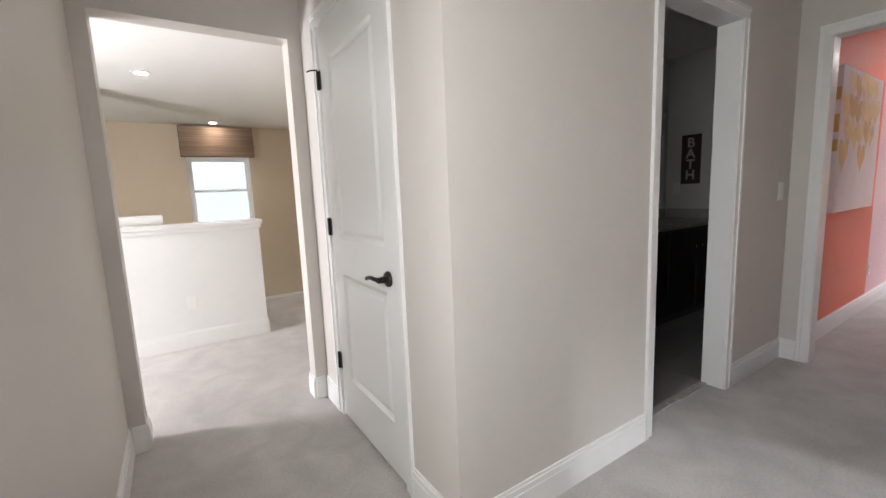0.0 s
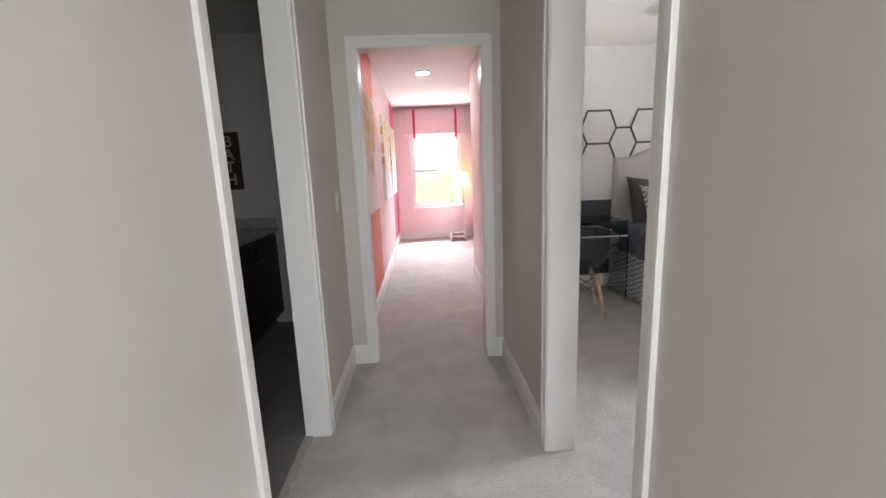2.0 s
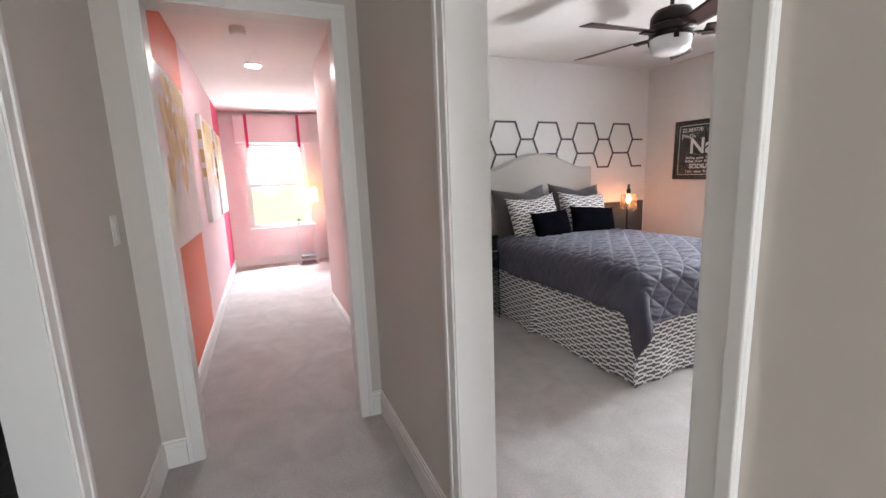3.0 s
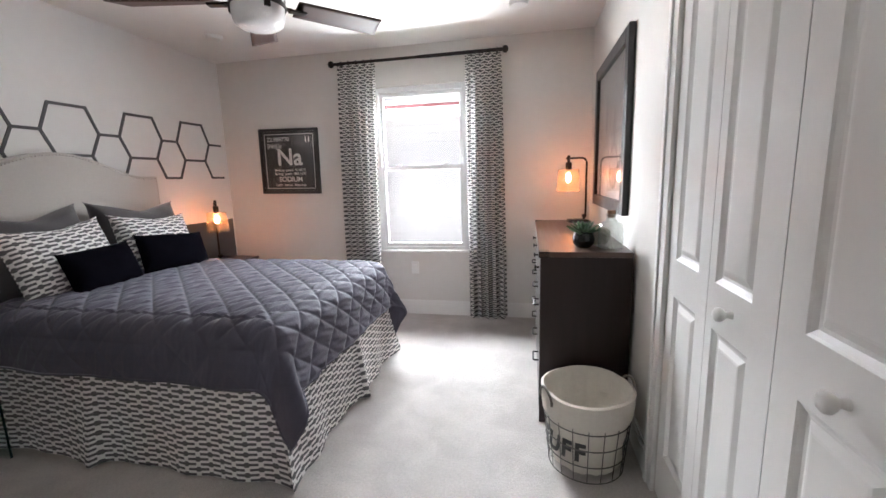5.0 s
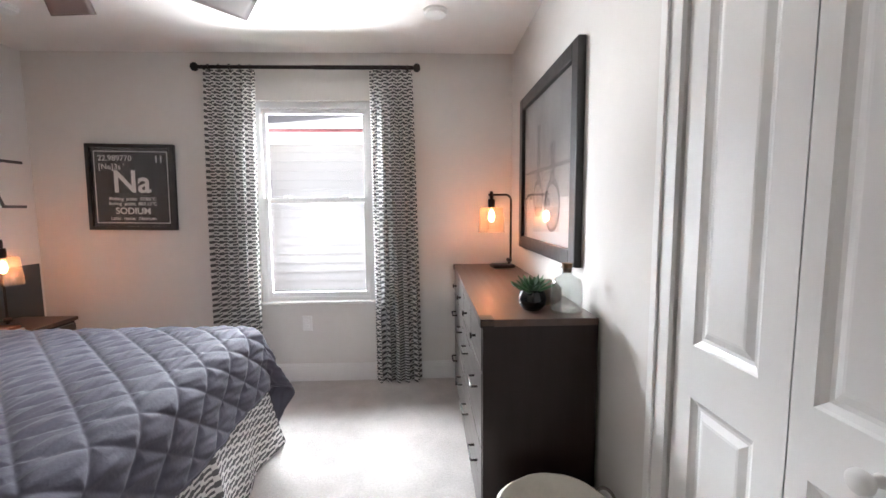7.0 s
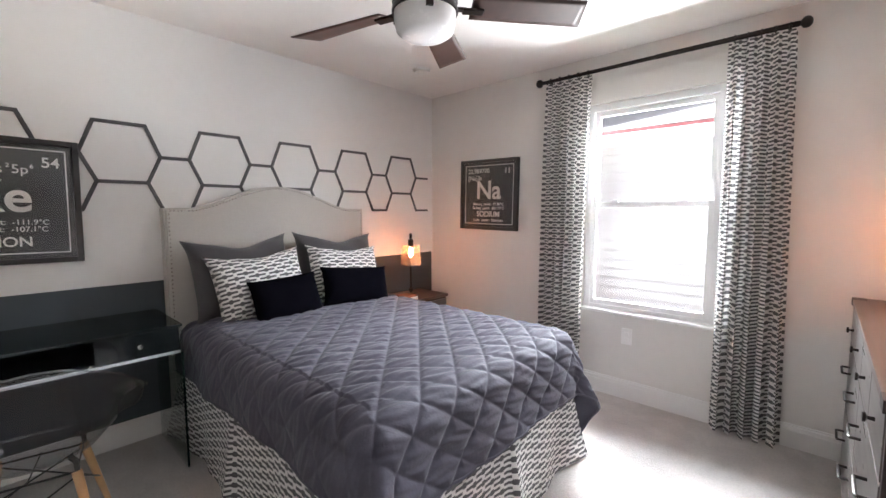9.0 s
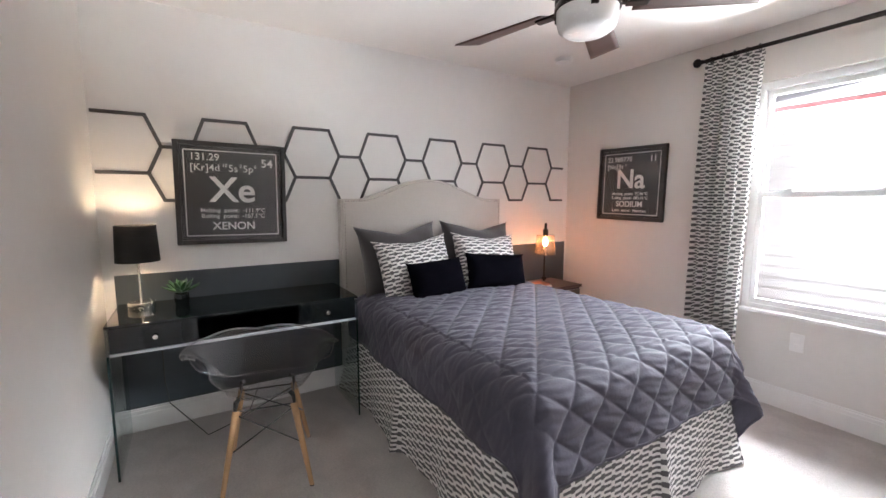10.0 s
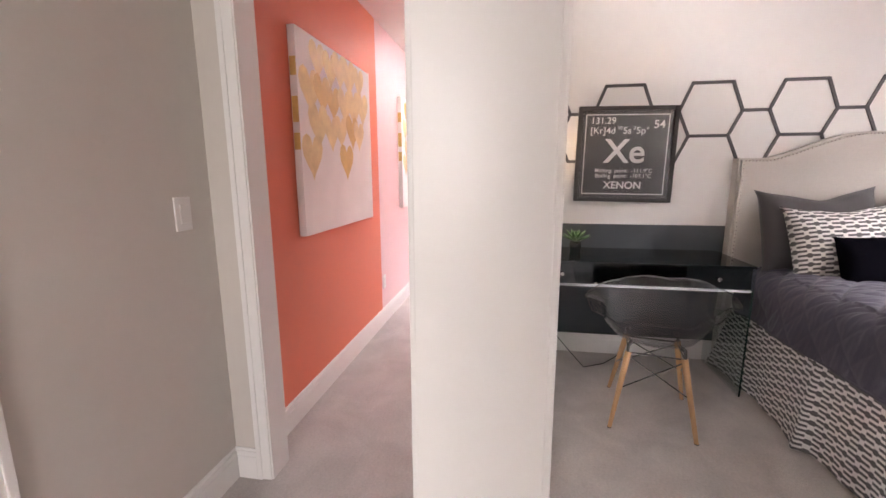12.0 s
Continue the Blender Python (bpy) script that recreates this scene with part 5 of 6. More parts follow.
# ---- bedroom: desk, chair, lamp ----
DKX0, DKX1, DKY0, DKY1 = 6.11, EAST - 0.022, -0.885, 0.325
desk = thing("desk", Matrix.Translation((DKX0, DKY1, 0)), "black gloss desk with drawers on clear glass side legs", "desk")
kd, kw = DKX1 - DKX0, DKY1 - DKY0
part("glass_top", boxes((-0.004, kd, -kw, 0, 0.752, 0.764), bevel=0.001), mat("dark_glass_top", (0.004, 0.007, 0.008), 0.05, vary=0.1, rough_vary=0.01), desk, "dark glass top with clear edges")
part("case", boxes((0.012, kd, -kw + 0.014, -0.86, 0.630, 0.752), (0.012, kd, -0.37, -0.014, 0.630, 0.752), (kd - 0.02, kd, -0.86, -0.37, 0.630, 0.752), (0.012, kd - 0.02, -0.86, -0.37, 0.630, 0.642)), BLACKGLASS, desk, "black gloss case with an open middle shelf")
for k, (y0, y1) in enumerate(((-0.37, -0.016), (-kw + 0.016, -0.86))):
    dr = part("drawer", boxes((0.0, 0.012, y0 + 0.002, y1 - 0.002, 0.634, 0.750), bevel=0.0015), BLACKGLASS, desk)
    part("knob", smooth(lathe([(0, 0), (0.005, 0), (0.005, 0.010), (0.011, 0.014), (0.011, 0.020), (0, 0.022)], 16)), CHROME, dr, "polished metal knob", m=Matrix.Translation((0.0, (y0 + y1) / 2, 0.69)) @ Matrix.Rotation(radians(-90), 4, "Y"))
for y in (-0.385, -0.845):
    part("fitting", smooth(lathe([(0, 0), (0.006, 0), (0.006, 0.006), (0, 0.007)], 12)), CHROME, desk, m=Matrix.Translation((0.012, y, 0.636)) @ Matrix.Rotation(radians(-90), 4, "Y"))
# light grey colour carries the rail's highlight instead of a reflection
part("rail", boxes((-0.003, 0.012, -kw + 0.014, -0.014, 0.618, 0.630)), mat("rail_highlight_grey", (0.55, 0.58, 0.60), 0.12, vary=0.05), desk, "edge strip with its highlight put into a light grey colour")
for y in (0.0, -kw + 0.012):
    g = part("glass_leg", boxes((0.0, kd, y - 0.012, y, 0.0, 0.752), bevel=0.001), DESKGLASS, desk, "clear tempered glass side")
    g.visible_shadow = False
    part("glass_edge", boxes((-0.0015, 0.0, y - 0.011, y - 0.001, 0.001, 0.62)), mat("dark_glass_edge", (0.012, 0.030, 0.028), 0.1, vary=0.1), g, "dark green glass edge")

table_lamp = thing("table_lamp", Matrix.Translation((6.44, 0.205, 0.764)), "brushed nickel lamp with a black drum shade, lit, on the desk", "lamp")
part("base", smooth(lathe([(0, 0), (0.060, 0), (0.062, 0.004), (0.062, 0.034), (0.058, 0.038), (0, 0.038)], 32)), CHROME, table_lamp)
part("stem", smooth(tube([(0, 0, 0.036), (0, 0, 0.30)], 0.006, 12)), CHROME, table_lamp)
part("shade", smooth(lathe([(0.100, 0.255), (0.092, 0.448), (0.0895, 0.448), (0.0975, 0.255)], 40)), SHADEBLACK, table_lamp, "black drum shade")
part("bulb", smooth(lathe([(0, 0.405), (0.018, 0.398), (0.028, 0.375), (0.022, 0.345), (0.013, 0.325), (0, 0.325)], 18), 60), glow_mat("soft_white_bulb", (1.0, 0.72, 0.45), 24.0), table_lamp)
part("harp", tube([(0, 0, 0.30), (0.03, 0, 0.34), (0.03, 0, 0.41), (0, 0, 0.44)], 0.0016, 6), CHROME, table_lamp)
part("spider", tube([(-0.092, 0, 0.440), (0.092, 0, 0.440)], 0.0016, 6), CHROME, table_lamp)

dplant = thing("potted_plant", Matrix.Translation((6.43, 0.02, 0.764)), "small green plant in a black pot on the desk", "plant")
part("pot", smooth(lathe([(0, 0), (0.030, 0), (0.038, 0.03), (0.034, 0.062), (0.030, 0.066), (0.028, 0.055), (0, 0.055)], 24), 50), BLACKGLASS, dplant, "glossy black pot")
for ringi, (n, ln, tilt) in enumerate(((5, 0.05, 62), (8, 0.065, 32), (9, 0.07, 8))):
    for k in range(n):
        lf = new("leaf", leaf_me)
        lf.matrix_basis = Matrix.Translation((0, 0, 0.066)) @ Matrix.Diagonal((1.45, 1.45, 1.35, 1)) @ Matrix.Rotation(radians(360 * k / n + ringi * 19), 4, "Z") @ Matrix.Rotation(radians(tilt), 4, "X") @ Matrix.Diagonal((ln / 0.08,) * 3 + (1,))
        lf.parent = dplant

cord = thing("power_cord", Matrix.Translation((6.5, 0.1, 0)), "black lamp cord trailing down to the carpet under the desk", "cord")
part("cable", tube([(0.08, 0.04, 0.60), (0.085, 0.04, 0.28), (0.04, 0.02, 0.16), (-0.06, -0.08, 0.07), (-0.16, -0.16, 0.008), (-0.08, -0.30, 0.006), (0.0, -0.40, 0.03), (0.09, -0.46, 0.12)], 0.003, 6), FRAMEBLACK, cord)

# clear shell chair on wooden dowel legs
chair = thing("armchair", Matrix.Translation((5.86, -0.317, 0)) @ Matrix.Rotation(radians(-11.5), 4, "Z"), "clear acrylic shell armchair on beech dowel legs at the desk", "chair")


def shell(a, b):
    """The bucket: angle round the seat from the front lip (towards +x), and outwards from the middle."""
    th = 2 * math.pi * a
    c, s = math.cos(th), math.sin(th)
    back = max(0.0, -c)
    side = abs(s)
    rim = 0.030 + 0.335 * back ** 1.3 + 0.180 * side ** 1.2 * (1 - 0.45 * back) * min(1.0, max(0.0, (0.72 - c) / 0.45))
    rim = min(rim, 0.40)
    rx = 0.235 if c > 0 else 0.205
    ry = 0.235
    k = b
    spread = min(1.0, k * 1.45)
    rise = max(0.0, (k - 0.52) / 0.48)
    x, y = rx * c * spread, ry * s * spread
    z = 0.425 + 0.03 * (spread ** 2) * (1 if c < 0 else 0.5) - 0.014 + rim * rise ** 1.15 - (0.05 * rise * max(0, c) ** 2)
    out = 0.045 * rise ** 1.4
    x += c * out * (1.9 if c < 0 else 0.2)
    y += s * out
    flare = max(0.0, (k - 0.86) / 0.14) ** 1.2 * min(1.0, max(0.0, (side - 0.72) / 0.16))
    y += 0.070 * flare * (1 if s > 0 else -1)
    z -= 0.030 * flare ** 2.5
    return Vector((x, y, z))


sb = sheet(72, 26, shell)
bmesh.ops.remove_doubles(sb, verts=sb.verts, dist=0.0008)
bmesh.ops.recalc_face_normals(sb, faces=sb.faces)
bmesh.ops.solidify(sb, geom=list(sb.faces), thickness=0.005)
for f in sb.faces:
    f.smooth = True
so = part("shell", sb, ACRYLIC, chair, "clear moulded acrylic seat and arms")
so.visible_shadow = False
rimpts = [shell(k / 72, 1.0) for k in range(72)]
part("rim", smooth(tube(rimpts, 0.0034, 8, closed=True)), glass_mat("acrylic_edge", (0.86, 0.88, 0.92), 0.08, tint=0.82, gloss=0.7), so, "rounded polished edge")
for sx in (-1, 1):
    for sy in (-1, 1):
        top = Vector((sx * 0.115, sy * 0.125, 0.375))
        foot = Vector((sx * 0.215, sy * 0.192, 0.0))
        leg = part("leg", smooth(tube([top, top.lerp(foot, 0.5), foot], 0.0165, 14, taper=0.62)), LEGWOOD, chair, "tapered beech leg")
        part("leg_bracket", tube([top + Vector((0, 0, 0.045)), top.lerp(foot, 0.10)], 0.008, 8), FRAMEBLACK, leg)
        part("glide", lathe([(0, 0), (0.011, 0), (0.011, 0.004), (0, 0.004)], 10, (foot.x, foot.y, 0)), FRAMEBLACK, leg)
        part("mount", tube([top + Vector((0, 0, 0.04)), (sx * 0.10, sy * 0.11, 0.425)], 0.010, 10), FRAMEBLACK, chair)
for sx in (-1, 1):
    part("brace", tube([(sx * 0.12, -0.128, 0.36), (sx * 0.165, 0.165, 0.19)], 0.0035, 6), FRAMEBLACK, chair)
    part("brace", tube([(sx * 0.12, 0.128, 0.36), (sx * 0.165, -0.165, 0.19)], 0.0035, 6), FRAMEBLACK, chair)
    part("brace", tube([(-0.12, sx * 0.128, 0.36), (0.165, sx * 0.165, 0.19)], 0.0035, 6), FRAMEBLACK, chair)
part("seat_frame", tube([(0.115, 0.125, 0.372), (-0.115, 0.125, 0.372), (-0.115, -0.125, 0.372), (0.115, -0.125, 0.372)], 0.0045, 6, closed=True), FRAMEBLACK, chair)

# nightstand
NSX, NSY = 6.42, -2.77
ns = thing("nightstand", Matrix.Translation((NSX, NSY, 0)), "dark brown wooden nightstand beside the bed", "nightstand")
part("top", boxes((-0.20, 0.178, -0.26, 0.26, 0.565, 0.59), bevel=0.003), DRESSERTOP, ns)
part("body", boxes((-0.185, 0.178, -0.245, 0.245, 0.10, 0.565), bevel=0.002), DARKWOOD, ns)
for z0, z1 in ((0.12, 0.33), (0.34, 0.55)):
    dr = part("drawer", boxes((-0.20, -0.185, -0.235, 0.235, z0, z1), bevel=0.002), DRESSERFRONT, ns)
    part("handle", smooth(tube([(0, -0.05, 0), (-0.025, -0.05, 0), (-0.025, 0.05, 0), (0, 0.05, 0)], 0.005, 8)), BLACKMETAL, dr, m=Matrix.Translation((-0.2, 0, (z0 + z1) / 2)))
for lx in (-0.16, 0.15):
    for ly in (-0.21, 0.21):
        part("leg", boxes((lx - 0.018, lx + 0.018, ly - 0.018, ly + 0.018, 0, 0.10)), DARKWOOD, ns)
task_lamp(Matrix.Translation((6.38, -2.72, 0.59)) @ Matrix.Rotation(radians(138), 4, "Z"), "dark bronze pipe lamp, glass shade, lit, on the nightstand", 0.085, 0.53)
BOOKA = mat("rust_book_cover", (0.35, 0.12, 0.06), 0.6, vary=0.1)
tagged(part("book", boxes((6.245, 6.365, -2.655, -2.525, 0.614, 0.632), bevel=0.002), BOOKA), "small rust-coloured book lying on a white one on the nightstand", "book")
tagged(part("book", boxes((6.235, 6.375, -2.665, -2.520, 0.59, 0.614), bevel=0.002), PRINTWHITE), "thick white book lying on the nightstand", "book")

# ceiling fan
FX, FYY = 4.944, -1.471
fan = thing("ceiling_fan", Matrix.Translation((FX, FYY, H)), "dark bronze ceiling fan with five walnut blades and frosted light", "ceiling fan")
part("canopy", smooth(lathe([(0, 0), (0.068, 0), (0.066, -0.015), (0.045, -0.045), (0.018, -0.055), (0, -0.055)], 28), 50), BLACKMETAL, fan)
part("downrod", smooth(tube([(0, 0, -0.05), (0, 0, -0.14)], 0.012, 12)), BLACKMETAL, fan)
part("motor_housing", smooth(lathe([(0.000, -0.125), (0.025, -0.125), (0.052, -0.138), (0.101, -0.155), (0.121, -0.185), (0.124, -0.225), (0.115, -0.238), (0.129, -0.246), (0.129, -0.282), (0.115, -0.294), (0.000, -0.294)], 36), 45), BLACKMETAL, fan)
part("light_ring", smooth(lathe([(0.000, -0.292), (0.124, -0.292), (0.130, -0.306), (0.130, -0.319), (0.000, -0.319)], 36), 45), BLACKMETAL, fan)
part("globe", smooth(lathe([(0.122, -0.316), (0.121, -0.354), (0.112, -0.390), (0.086, -0.408), (0.040, -0.416), (0.000, -0.418)], 36), 60), FROST, fan, "frosted white glass bowl, unlit")
for k in range(3):
    a = 2 * math.pi * k / 3 + 0.4
    part("clip", boxes((0.118, 0.131, -0.014, 0.014, -0.345, -0.312), bevel=0.002), BLACKMETAL, fan, m=Matrix.Rotation(a, 4, "Z"))


def blade(a, b):
    L0, L1 = 0.185, 0.665
    x = L0 + (L1 - L0) * b
    w = 0.058 + 0.018 * b
    u = 2 * a - 1
    x -= 0.030 * (b ** 8) * (0.5 - 0.5 * u)
    return Vector((x, u * w, -0.016 * u))


for k in range(5):
    ang = 0.237 + 2 * math.pi * k / 5
    bl = part("blade", sheet(6, 14, blade, thick=0.006), FANWOOD, fan, m=Matrix.Rotation(ang, 4, "Z") @ Matrix.Translation((0, 0, -0.290)))
    part("blade_arm", boxes((0.10, 0.165, -0.017, 0.017, -0.010, -0.002), (0.15, 0.235, -0.022, 0.022, -0.016, -0.006), bevel=0.004), BLACKMETAL, bl)

for x, y, nm in ((6.10, -2.59, "bedroom"), (3.745, -2.595, "bedroom")):
    sd = thing("smoke_detector", Matrix.Translation((x, y, H)), "round white smoke detector on the ceiling", "smoke detector")
    part("body", smooth(lathe([(0, 0), (0.062, 0), (0.064, -0.008), (0.058, -0.024), (0.030, -0.032), (0, -0.033)], 28), 40), PLASTIC, sd)
    part("base_ring", smooth(lathe([(0.060, 0.0), (0.070, 0.0), (0.070, -0.006), (0.060, -0.008)], 28)), PLASTIC, sd)


# ---- pink room ----
def canvas_art(x0, x1, z0, z1, seed, label):
    p = thing("canvas_painting", at((x0 + x1) / 2, PINK_N, (z0 + z1) / 2, ON_NORTH), label, "painting", "paintings on the accent wall")
    w, h = (x1 - x0) / 2, (z1 - z0) / 2
    part("canvas", boxes((-w, w, -h, h, 0.002, 0.042), bevel=0.003), CANVASART, p)
    for y0, y1 in ((0.55, 0.72), (0.12, 0.36), (-0.14, 0.02)):
        part("edge_paint", boxes((-w - 0.0012, -w + 0.001, y0 * h, y1 * h, 0.006, 0.038)), GOLD, p, "gold paint on the canvas edge")
    r = random.Random(seed)
    for row in range(5):
        for col in range(7):
            if row and r.random() < 0.065 * row * row:
                continue
            cx, cy = -w + (col + 0.5) * 2 * w / 7 + r.uniform(-0.02, 0.02) + (row % 2) * 0.05, h - 0.10 - row * 0.17 + r.uniform(-0.02, 0.02)
            s = r.uniform(0.092, 0.118)
            if not (-w + s < cx < w - s):
                continue
            pts = []
            for k in range(20):
                t = 2 * math.pi * k / 20
                pts.append((cx + s * 0.062 * 16 * math.sin(t) ** 3, cy + s * 0.062 * (13 * math.cos(t) - 5 * math.cos(2 * t) - 2 * math.cos(3 * t) - math.cos(4 * t)) * 1.15))
            bm = flat(pts, 0.0424 + 0.0001 * (row * 7 + col) * 0.2)
            part("heart", bm, GOLDPALE if r.random() < 0.85 else GOLD, p)
    return p


GOLDPALE = mat("pale_gold_paint", (0.84, 0.66, 0.36), 0.6, metal=0.0, vary=0.25, grain=15)
canvas_art(5.62, 6.64, 0.95, 1.96, 3, "white canvas painted with rows of gold hearts")
canvas_art(7.50, 8.45, 0.95, 1.96, 4, "white canvas painted with rows of gold hearts")
canvas_art(8.72, 9.62, 0.95, 1.96, 5, "white canvas painted with rows of gold hearts")

val = thing("window_valance", Matrix.Translation((PINK_E, 0.745, 2.37)), "pale pink valance with two raspberry ribbons", "valance")
part("board", boxes((-0.11, 0, -0.56, 0.56, -0.43, 0.0), bevel=0.008), mat("pink_valance_fabric", (0.84, 0.66, 0.68), 0.9, vary=0.06, grain=40, bump=0.2), val)
for y in (-0.38, 0.38):
    part("ribbon", boxes((-0.116, -0.11, y - 0.022, y + 0.022, -0.50, 0.0), bevel=0.001), mat("raspberry_ribbon", (0.62, 0.03, 0.12), 0.6, vary=0.1), val)
    part("tassel", smooth(lathe([(0, 0), (0.008, -0.004), (0.010, -0.02), (0.016, -0.07), (0, -0.07)], 12)), mat("grey_tassel", (0.35, 0.30, 0.27), 0.9, vary=0.2), val, m=Matrix.Translation((-0.113, y, -0.50)))
for x, y, lab in ((7.45, 0.96, "flush"), (6.50, 1.05, "detector")):
    cl = thing("ceiling_light" if lab == "flush" else "smoke_detector", Matrix.Translation((x, y, H)), "round white flush ceiling light, lit" if lab == "flush" else "white smoke detector on the ceiling", "ceiling light" if lab == "flush" else "smoke detector")
    part("body", smooth(lathe([(0, 0), (0.085, 0), (0.090, -0.012), (0.075, -0.026), (0, -0.030)], 28), 40) if lab == "flush" else smooth(lathe([(0, 0), (0.055, 0), (0.055, -0.045), (0.045, -0.055), (0, -0.055)], 28), 40), PLASTIC, cl)
    if lab == "flush":
        part("lens", lathe([(0, -0.031), (0.060, -0.0305), (0.066, -0.028)], 28), FLUSHLIGHT, cl, "glowing white lens")
etagere = thing("side_table", Matrix.Translation((9.98, 0.40, 0)), "narrow white side table with a lower shelf by the window", "table")
part("tabletop", boxes((-0.14, 0.14, -0.15, 0.15, 0.62, 0.645), bevel=0.003), TRIM, etagere)
part("shelf", boxes((-0.13, 0.13, -0.14, 0.14, 0.07, 0.09), bevel=0.002), TRIM, etagere)
for lx in (-0.125, 0.125):
    for ly in (-0.135, 0.135):
        part("leg", boxes((lx - 0.013, lx + 0.013, ly - 0.013, ly + 0.013, 0, 0.62)), TRIM, etagere)
part("shelf_box", boxes((-0.11, 0.11, -0.11, 0.11, 0.09, 0.14), bevel=0.004), mat("grey_box", (0.25, 0.23, 0.22), 0.7, vary=0.1), etagere)
plamp = thing("table_lamp", Matrix.Translation((9.98, 0.30, 0.645)), "white lamp with a warm yellow drum shade, lit", "lamp")
part("base", smooth(lathe([(0, 0), (0.06, 0), (0.06, 0.012), (0.035, 0.03), (0.045, 0.10), (0.03, 0.18), (0.04, 0.26), (0.012, 0.34), (0, 0.36)], 24), 60), PLASTIC, plamp)
part("shade", smooth(lathe([(0.135, 0.36), (0.12, 0.58), (0.118, 0.58), (0.133, 0.36)], 32)), glow_mat("lit_yellow_shade", (1.0, 0.62, 0.20), 0.5), plamp, "glowing yellow shade")
tiny = thing("potted_plant", Matrix.Translation((9.92, 0.50, 0.645)), "tiny dark green plant on the side table", "plant")
part("pot", smooth(lathe([(0, 0), (0.025, 0), (0.03, 0.045), (0.026, 0.045), (0, 0.04)], 16)), PLASTIC, tiny)
for k in range(9):
    lf = new("leaf", leaf_me)
    lf.matrix_basis = Matrix.Translation((0, 0, 0.045)) @ Matrix.Rotation(radians(40 * k), 4, "Z") @ Matrix.Rotation(radians(25 + 30 * (k % 2)), 4, "X") @ Matrix.Diagonal((0.8, 0.8, 0.8, 1))
    lf.parent = tiny
redb = thing("bed", Matrix.Translation((9.3, -0.75, 0)), "bed with a raspberry cover, mostly hidden behind the wall", "bed")
part("cover", smooth(boxes((-0.55, 0.85, -0.95, 0.80, 0.05, 0.56), bevel=0.05)), mat("raspberry_bedspread", (0.60, 0.03, 0.12), 0.85, vary=0.12, bump=0.3, sheen=0.2), redb)
part("pillow", smooth(boxes((0.3, 0.8, -0.1, 0.55, 0.56, 0.72), bevel=0.06)), PLASTIC, redb)


# ---- bathroom ----
vanity = thing("vanity", Matrix.Translation((BE, BN, 0)), "dark brown bathroom vanity with a grey stone top", "vanity")
part("cabinet", boxes((-1.9, -0.004, -0.54, -0.004, 0.10, 0.83), bevel=0.003), DARKWOOD, vanity)
part("toe_kick", boxes((-1.9, -0.004, -0.47, -0.004, 0.0, 0.10)), FRAMEBLACK, vanity)
part("worktop", boxes((-1.93, -0.004, -0.575, -0.004, 0.83, 0.862), bevel=0.005), STONE, vanity, "grey stone worktop")
part("backsplash", boxes((-0.024, -0.004, -0.56, -0.03, 0.862, 0.95), (-1.93, -0.03, -0.024, -0.004, 0.862, 0.95), bevel=0.002), STONE, vanity)
for k in range(4):
    dr = part("cabinet_door", boxes((-0.03 - 0.46 * (k + 1) + 0.01, -0.03 - 0.46 * k - 0.01, -0.56, -0.54, 0.13, 0.80), bevel=0.004), DARKWOOD, vanity)
    part("knob", lathe([(0, 0), (0.006, 0), (0.012, 0.018), (0, 0.022)], 12), CHROME, dr, m=Matrix.Translation((-0.03 - 0.46 * k - (0.05 if k % 2 else 0.41), -0.56, 0.66)) @ Matrix.Rotation(radians(90), 4, "X"))
tap = thing("faucet", Matrix.Translation((5.05, BN - 0.13, 0.862)), "dark bronze basin faucet on the vanity", "faucet")
part("spout", smooth(tube([(0, 0, 0), (0, 0, 0.10), (0, -0.03, 0.135), (0, -0.09, 0.13), (0, -0.12, 0.10)], 0.011, 10)), BLACKMETAL, tap)
for sx in (-0.1, 0.1):
    part("lever", smooth(tube([(sx, 0, 0), (sx, 0, 0.05), (sx * 1.5, -0.01, 0.06)], 0.009, 8)), BLACKMETAL, tap)
mirror = thing("bathroom_mirror", at(5.0, BN, 1.45, ON_NORTH), "large frameless wall mirror above the vanity", "mirror")
part("silvered_glass", boxes((-0.95, 0.94, -0.45, 0.45, 0.002, 0.008), bevel=0.001), MIRROR, mirror)
sign = thing("wall_sign", at(BE, 2.615, 1.43, ON_EAST), "dark upright wooden sign with pale letters reading BATH", "sign")
part("board", boxes((-0.088, 0.088, -0.235, 0.235, 0.002, 0.022), bevel=0.003), mat("dark_brown_board", (0.050, 0.028, 0.022), 0.6, vary=0.3, grain=30, bump=0.1), sign)
for k, ch in enumerate("BATH"):
    written(ch, 0.125, Matrix.Translation((0, 0.155 - 0.103 * k, 0.0232)), sign, mat("pale_sign_paint", (0.50, 0.47, 0.44), 0.6, vary=0.1), "letter", bold=0.003)


# ---- loft ----
vl = thing("window_valance", Matrix.Translation(((LWX0 + LWX1) / 2, FY, 2.39)), "brown striped fabric valance over the stairwell window", "valance")
part("fabric", boxes((-0.53, 0.53, -0.12, 0, -0.47, 0.0), (-0.535, 0.535, -0.125, 0, -0.30, -0.28), (-0.535, 0.535, -0.125, 0, -0.16, -0.14), bevel=0.008), VALANCE, vl)
for x, y in ((1.61, 5.40), (2.41, 8.0)):
    dl = thing("downlight", Matrix.Translation((x, y, H)), "round recessed ceiling downlight, lit", "downlight", "downlights in the loft ceiling")
    part("trim_ring", smooth(lathe([(0.055, 0.0), (0.082, 0.0), (0.082, -0.005), (0.055, -0.009)], 28)), PLASTIC, dl)
    part("lens", lathe([(0, -0.003), (0.056, -0.003)], 24), DOWNLIGHT, dl)


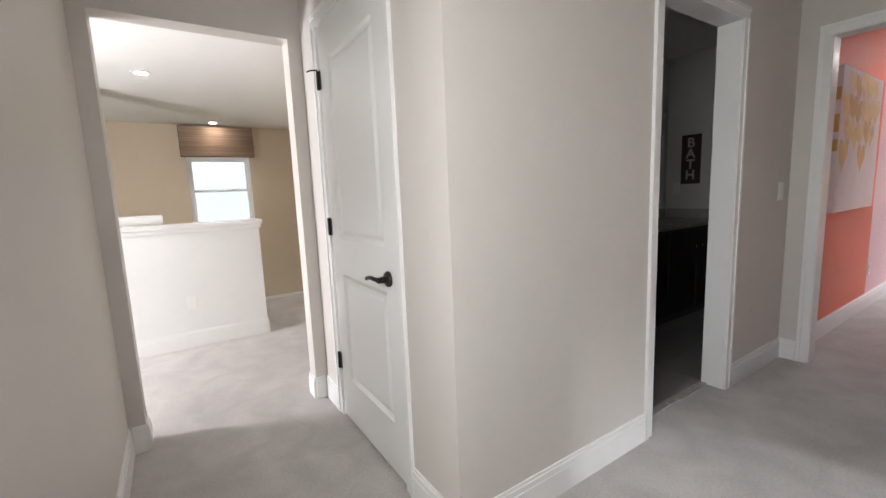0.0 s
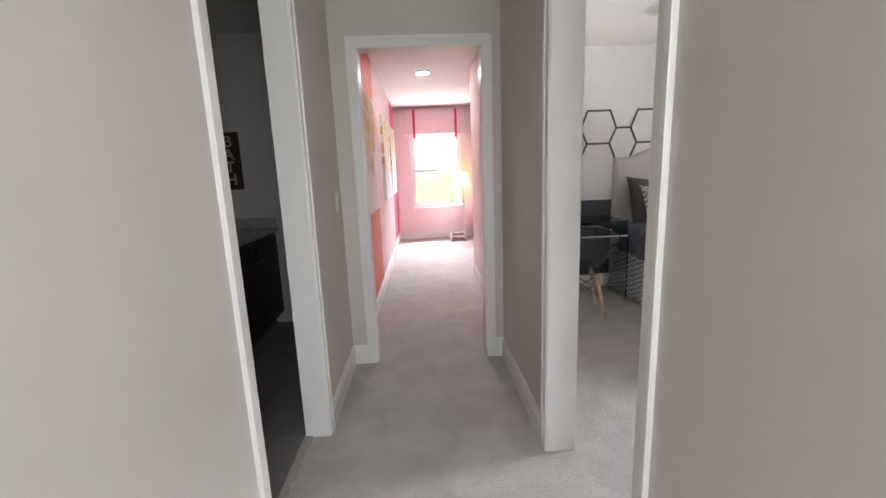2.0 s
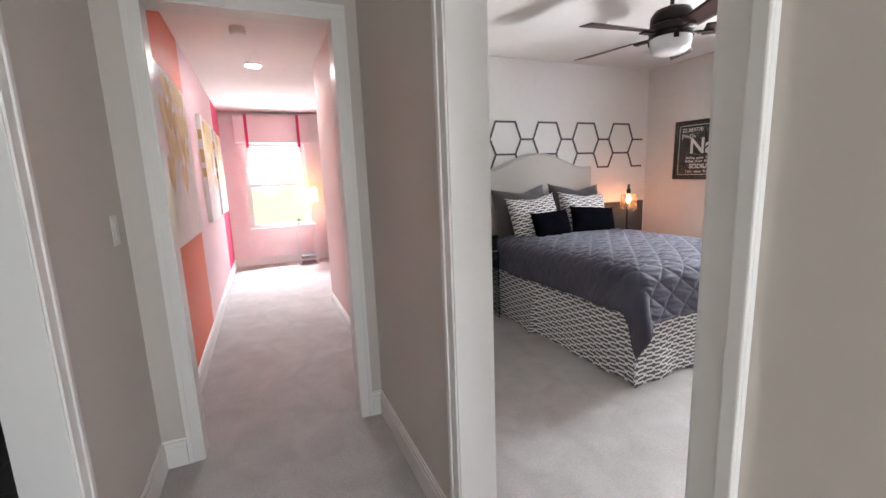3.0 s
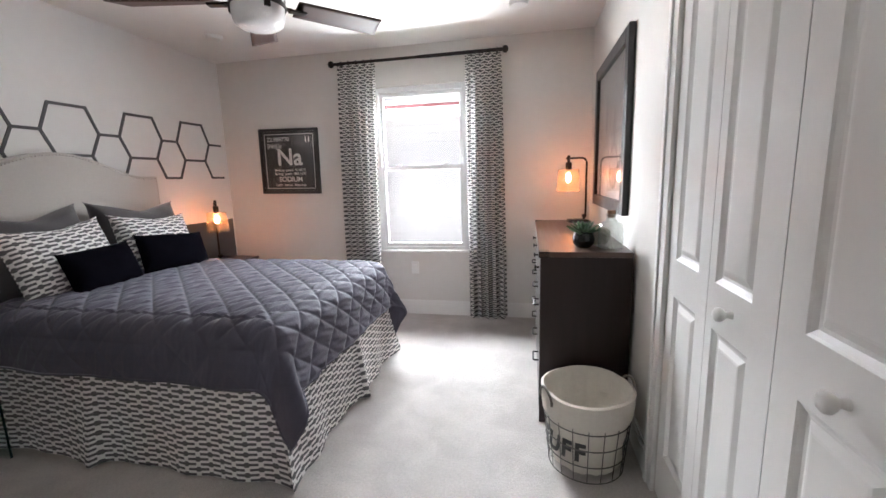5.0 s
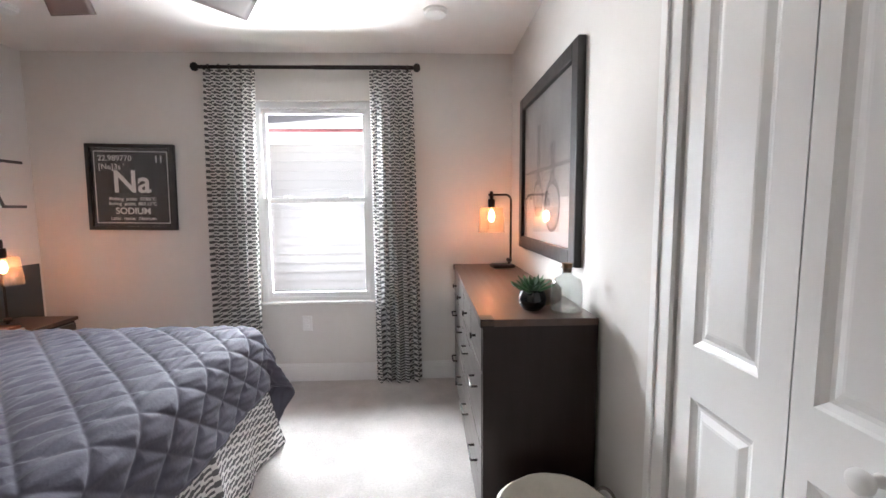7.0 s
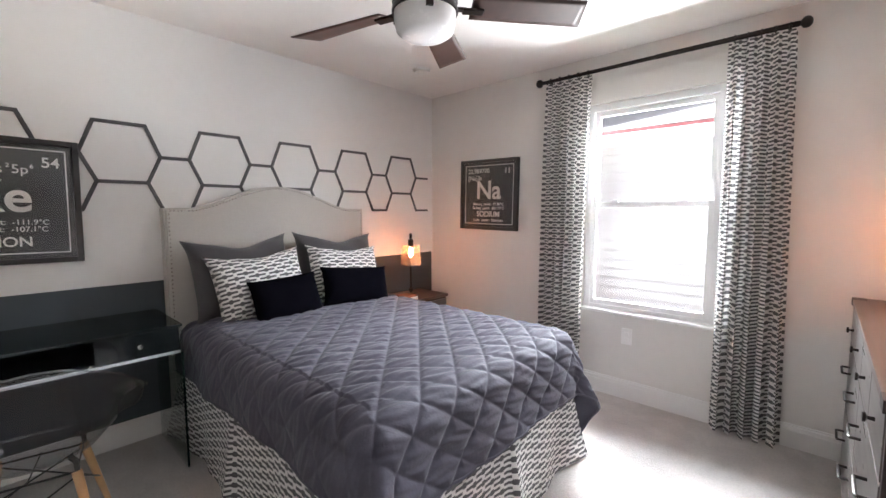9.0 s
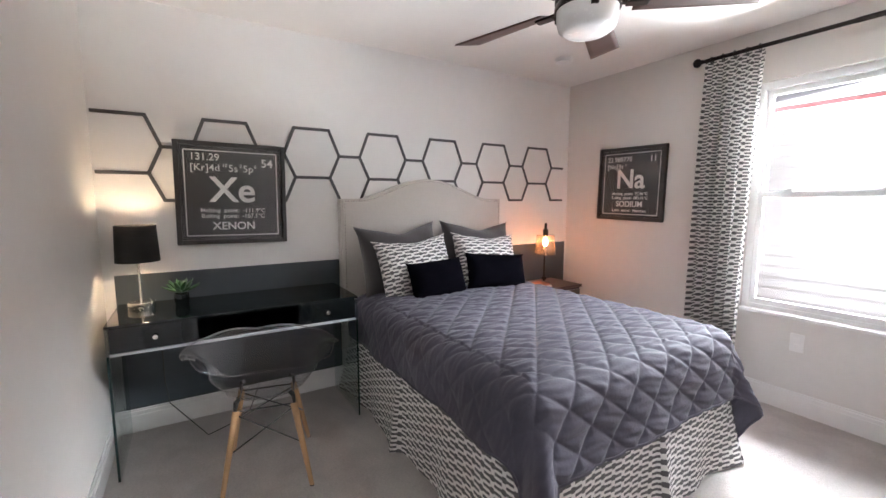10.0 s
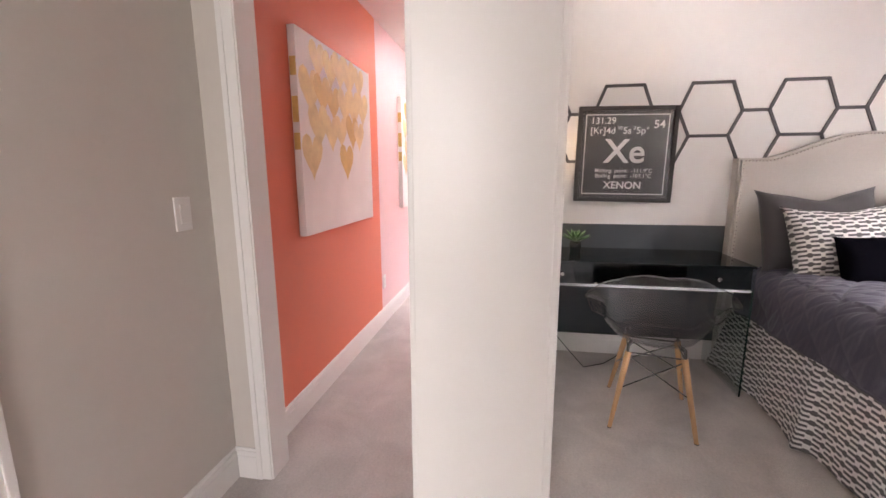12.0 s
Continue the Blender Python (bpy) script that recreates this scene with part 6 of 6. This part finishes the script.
# ---- outside ----
structure("ground", boxes((-400, 400, -400, 400, -3.3, -3.1)), GRASS, "green lawn reaching to the horizon", "ground")
# added sheets whose own glow whitens the window views and helps light the rooms
BACKDROP_GLOW = glow_mat("glowing_backdrop_white", (0.94, 0.97, 1.0), 0.125, (0.04, 0.04, 0.04))
structure("backdrop_north", boxes((-6, 8, 17.0, 17.05, -3.1, 7)), BACKDROP_GLOW, "plain glowing white backdrop sheet", "backdrop")
structure("backdrop_east", boxes((19.0, 19.05, -6, 8, 1.15, 7)), BACKDROP_GLOW, "plain glowing white backdrop sheet", "backdrop")
# added green sheet: its sunlit brightness is emission over a nearly black base
structure("backdrop_greenery", boxes((19.0, 19.05, -6, 8, -3.1, 1.15)), glow_mat("glowing_backdrop_green", (0.74, 0.88, 0.50), 0.105, (0.03, 0.04, 0.02)), "plain glowing pale green backdrop sheet", "backdrop")
# unseen dark screen added outside the bedroom wall, keeps panel light off the siding
structure("cladding_south", boxes((WEST - 0.8, WX0 - 0.01, SOUTH - 0.25, SOUTH - 0.163, -3.1, H), (WX1 + 0.01, EAST + 0.12, SOUTH - 0.25, SOUTH - 0.163, -3.1, H), (WX0 - 0.01, WX1 + 0.01, SOUTH - 0.25, SOUTH - 0.163, -3.1, WZ0 - 0.01), (WX0 - 0.01, WX1 + 0.01, SOUTH - 0.25, SOUTH - 0.163, WZ1 + 0.01, H)), mat("dark_bounce_screen", (0.07, 0.05, 0.045), 0.9, vary=0.3, grain=20, bump=0.2), "unseen dark screen added outside the bedroom wall to absorb light", "wall")
house = thing("neighbour_house", Matrix.Translation((0, -7.0, -3.1)), "neighbouring house with pale lap siding and a grey shingle roof", "house")
part("wall", boxes((-6, 9.05, -6.0, -0.03, 0, 5.45)), SIDING, house)
siding_me = None
for k in range(36):
    m = Matrix.Translation((0.025, -0.018, 0.08 + 0.15 * k)) @ Matrix.Rotation(radians(5.5), 4, "X")
    if siding_me is None:
        siding_me = part("siding_board", boxes((-6, 9.03, -0.008, 0.008, 0, 0.155)), SIDING, house, m=m).data
    else:
        ob = new("siding_board", siding_me)
        ob.matrix_basis, ob.parent = m, house
part("corner_board", boxes((8.95, 9.08, -0.05, 0.02, 0, 5.45)), VINYL, house)
part("soffit", boxes((-6.3, 9.35, -0.2, 0.42, 5.45, 5.47)), VINYL, house)
part("fascia", boxes((-6.3, 9.35, 0.42, 0.45, 5.42, 5.56)), VINYL, house)
part("gutter_line", boxes((-6.3, 9.35, 0.40, 0.47, 5.56, 5.60)), FASCIA, house, "red brown roof edge")
roof_me = None
slope = radians(24)
for k in range(16):
    m = Matrix.Translation((0, 0.47 - 0.20 * k * math.cos(slope), 5.60 + 0.20 * k * math.sin(slope))) @ Matrix.Rotation(-slope, 4, "X")
    if roof_me is None:
        roof_me = part("shingle_course", boxes((-6.35, 9.4, -0.26, 0.0, 0.0, 0.014)), SHINGLE, house, m=m).data
    else:
        ob = new("shingle_course", roof_me)
        ob.matrix_basis, ob.parent = m, house
part("roof", boxes((-6.35, 9.4, -3.4, -0.02, -0.04, -0.002)), SHINGLE, house, m=Matrix.Translation((0, 0.47, 5.60)) @ Matrix.Rotation(-slope, 4, "X"))


# ---- bathroom floor tiles ----
tile_bed = bpy.data.objects["floor_bathroom_bed"]
tile_me = None
for i in range(5):
    for j in range(4):
        m = Matrix.Translation((3.1 + 0.6 * i + 0.3 + (0.3 if j % 2 else 0.0), HN + 0.125 + 0.15 + 0.303 * j, -0.008))
        if tile_me is None:
            tile_me = part("tile", boxes((-0.298, 0.298, -0.149, 0.149, 0, 0.008), bevel=0.0015), TILE, tile_bed, m=m).data
        else:
            ob = new("tile", tile_me)
            ob.matrix_basis, ob.parent = m, tile_bed
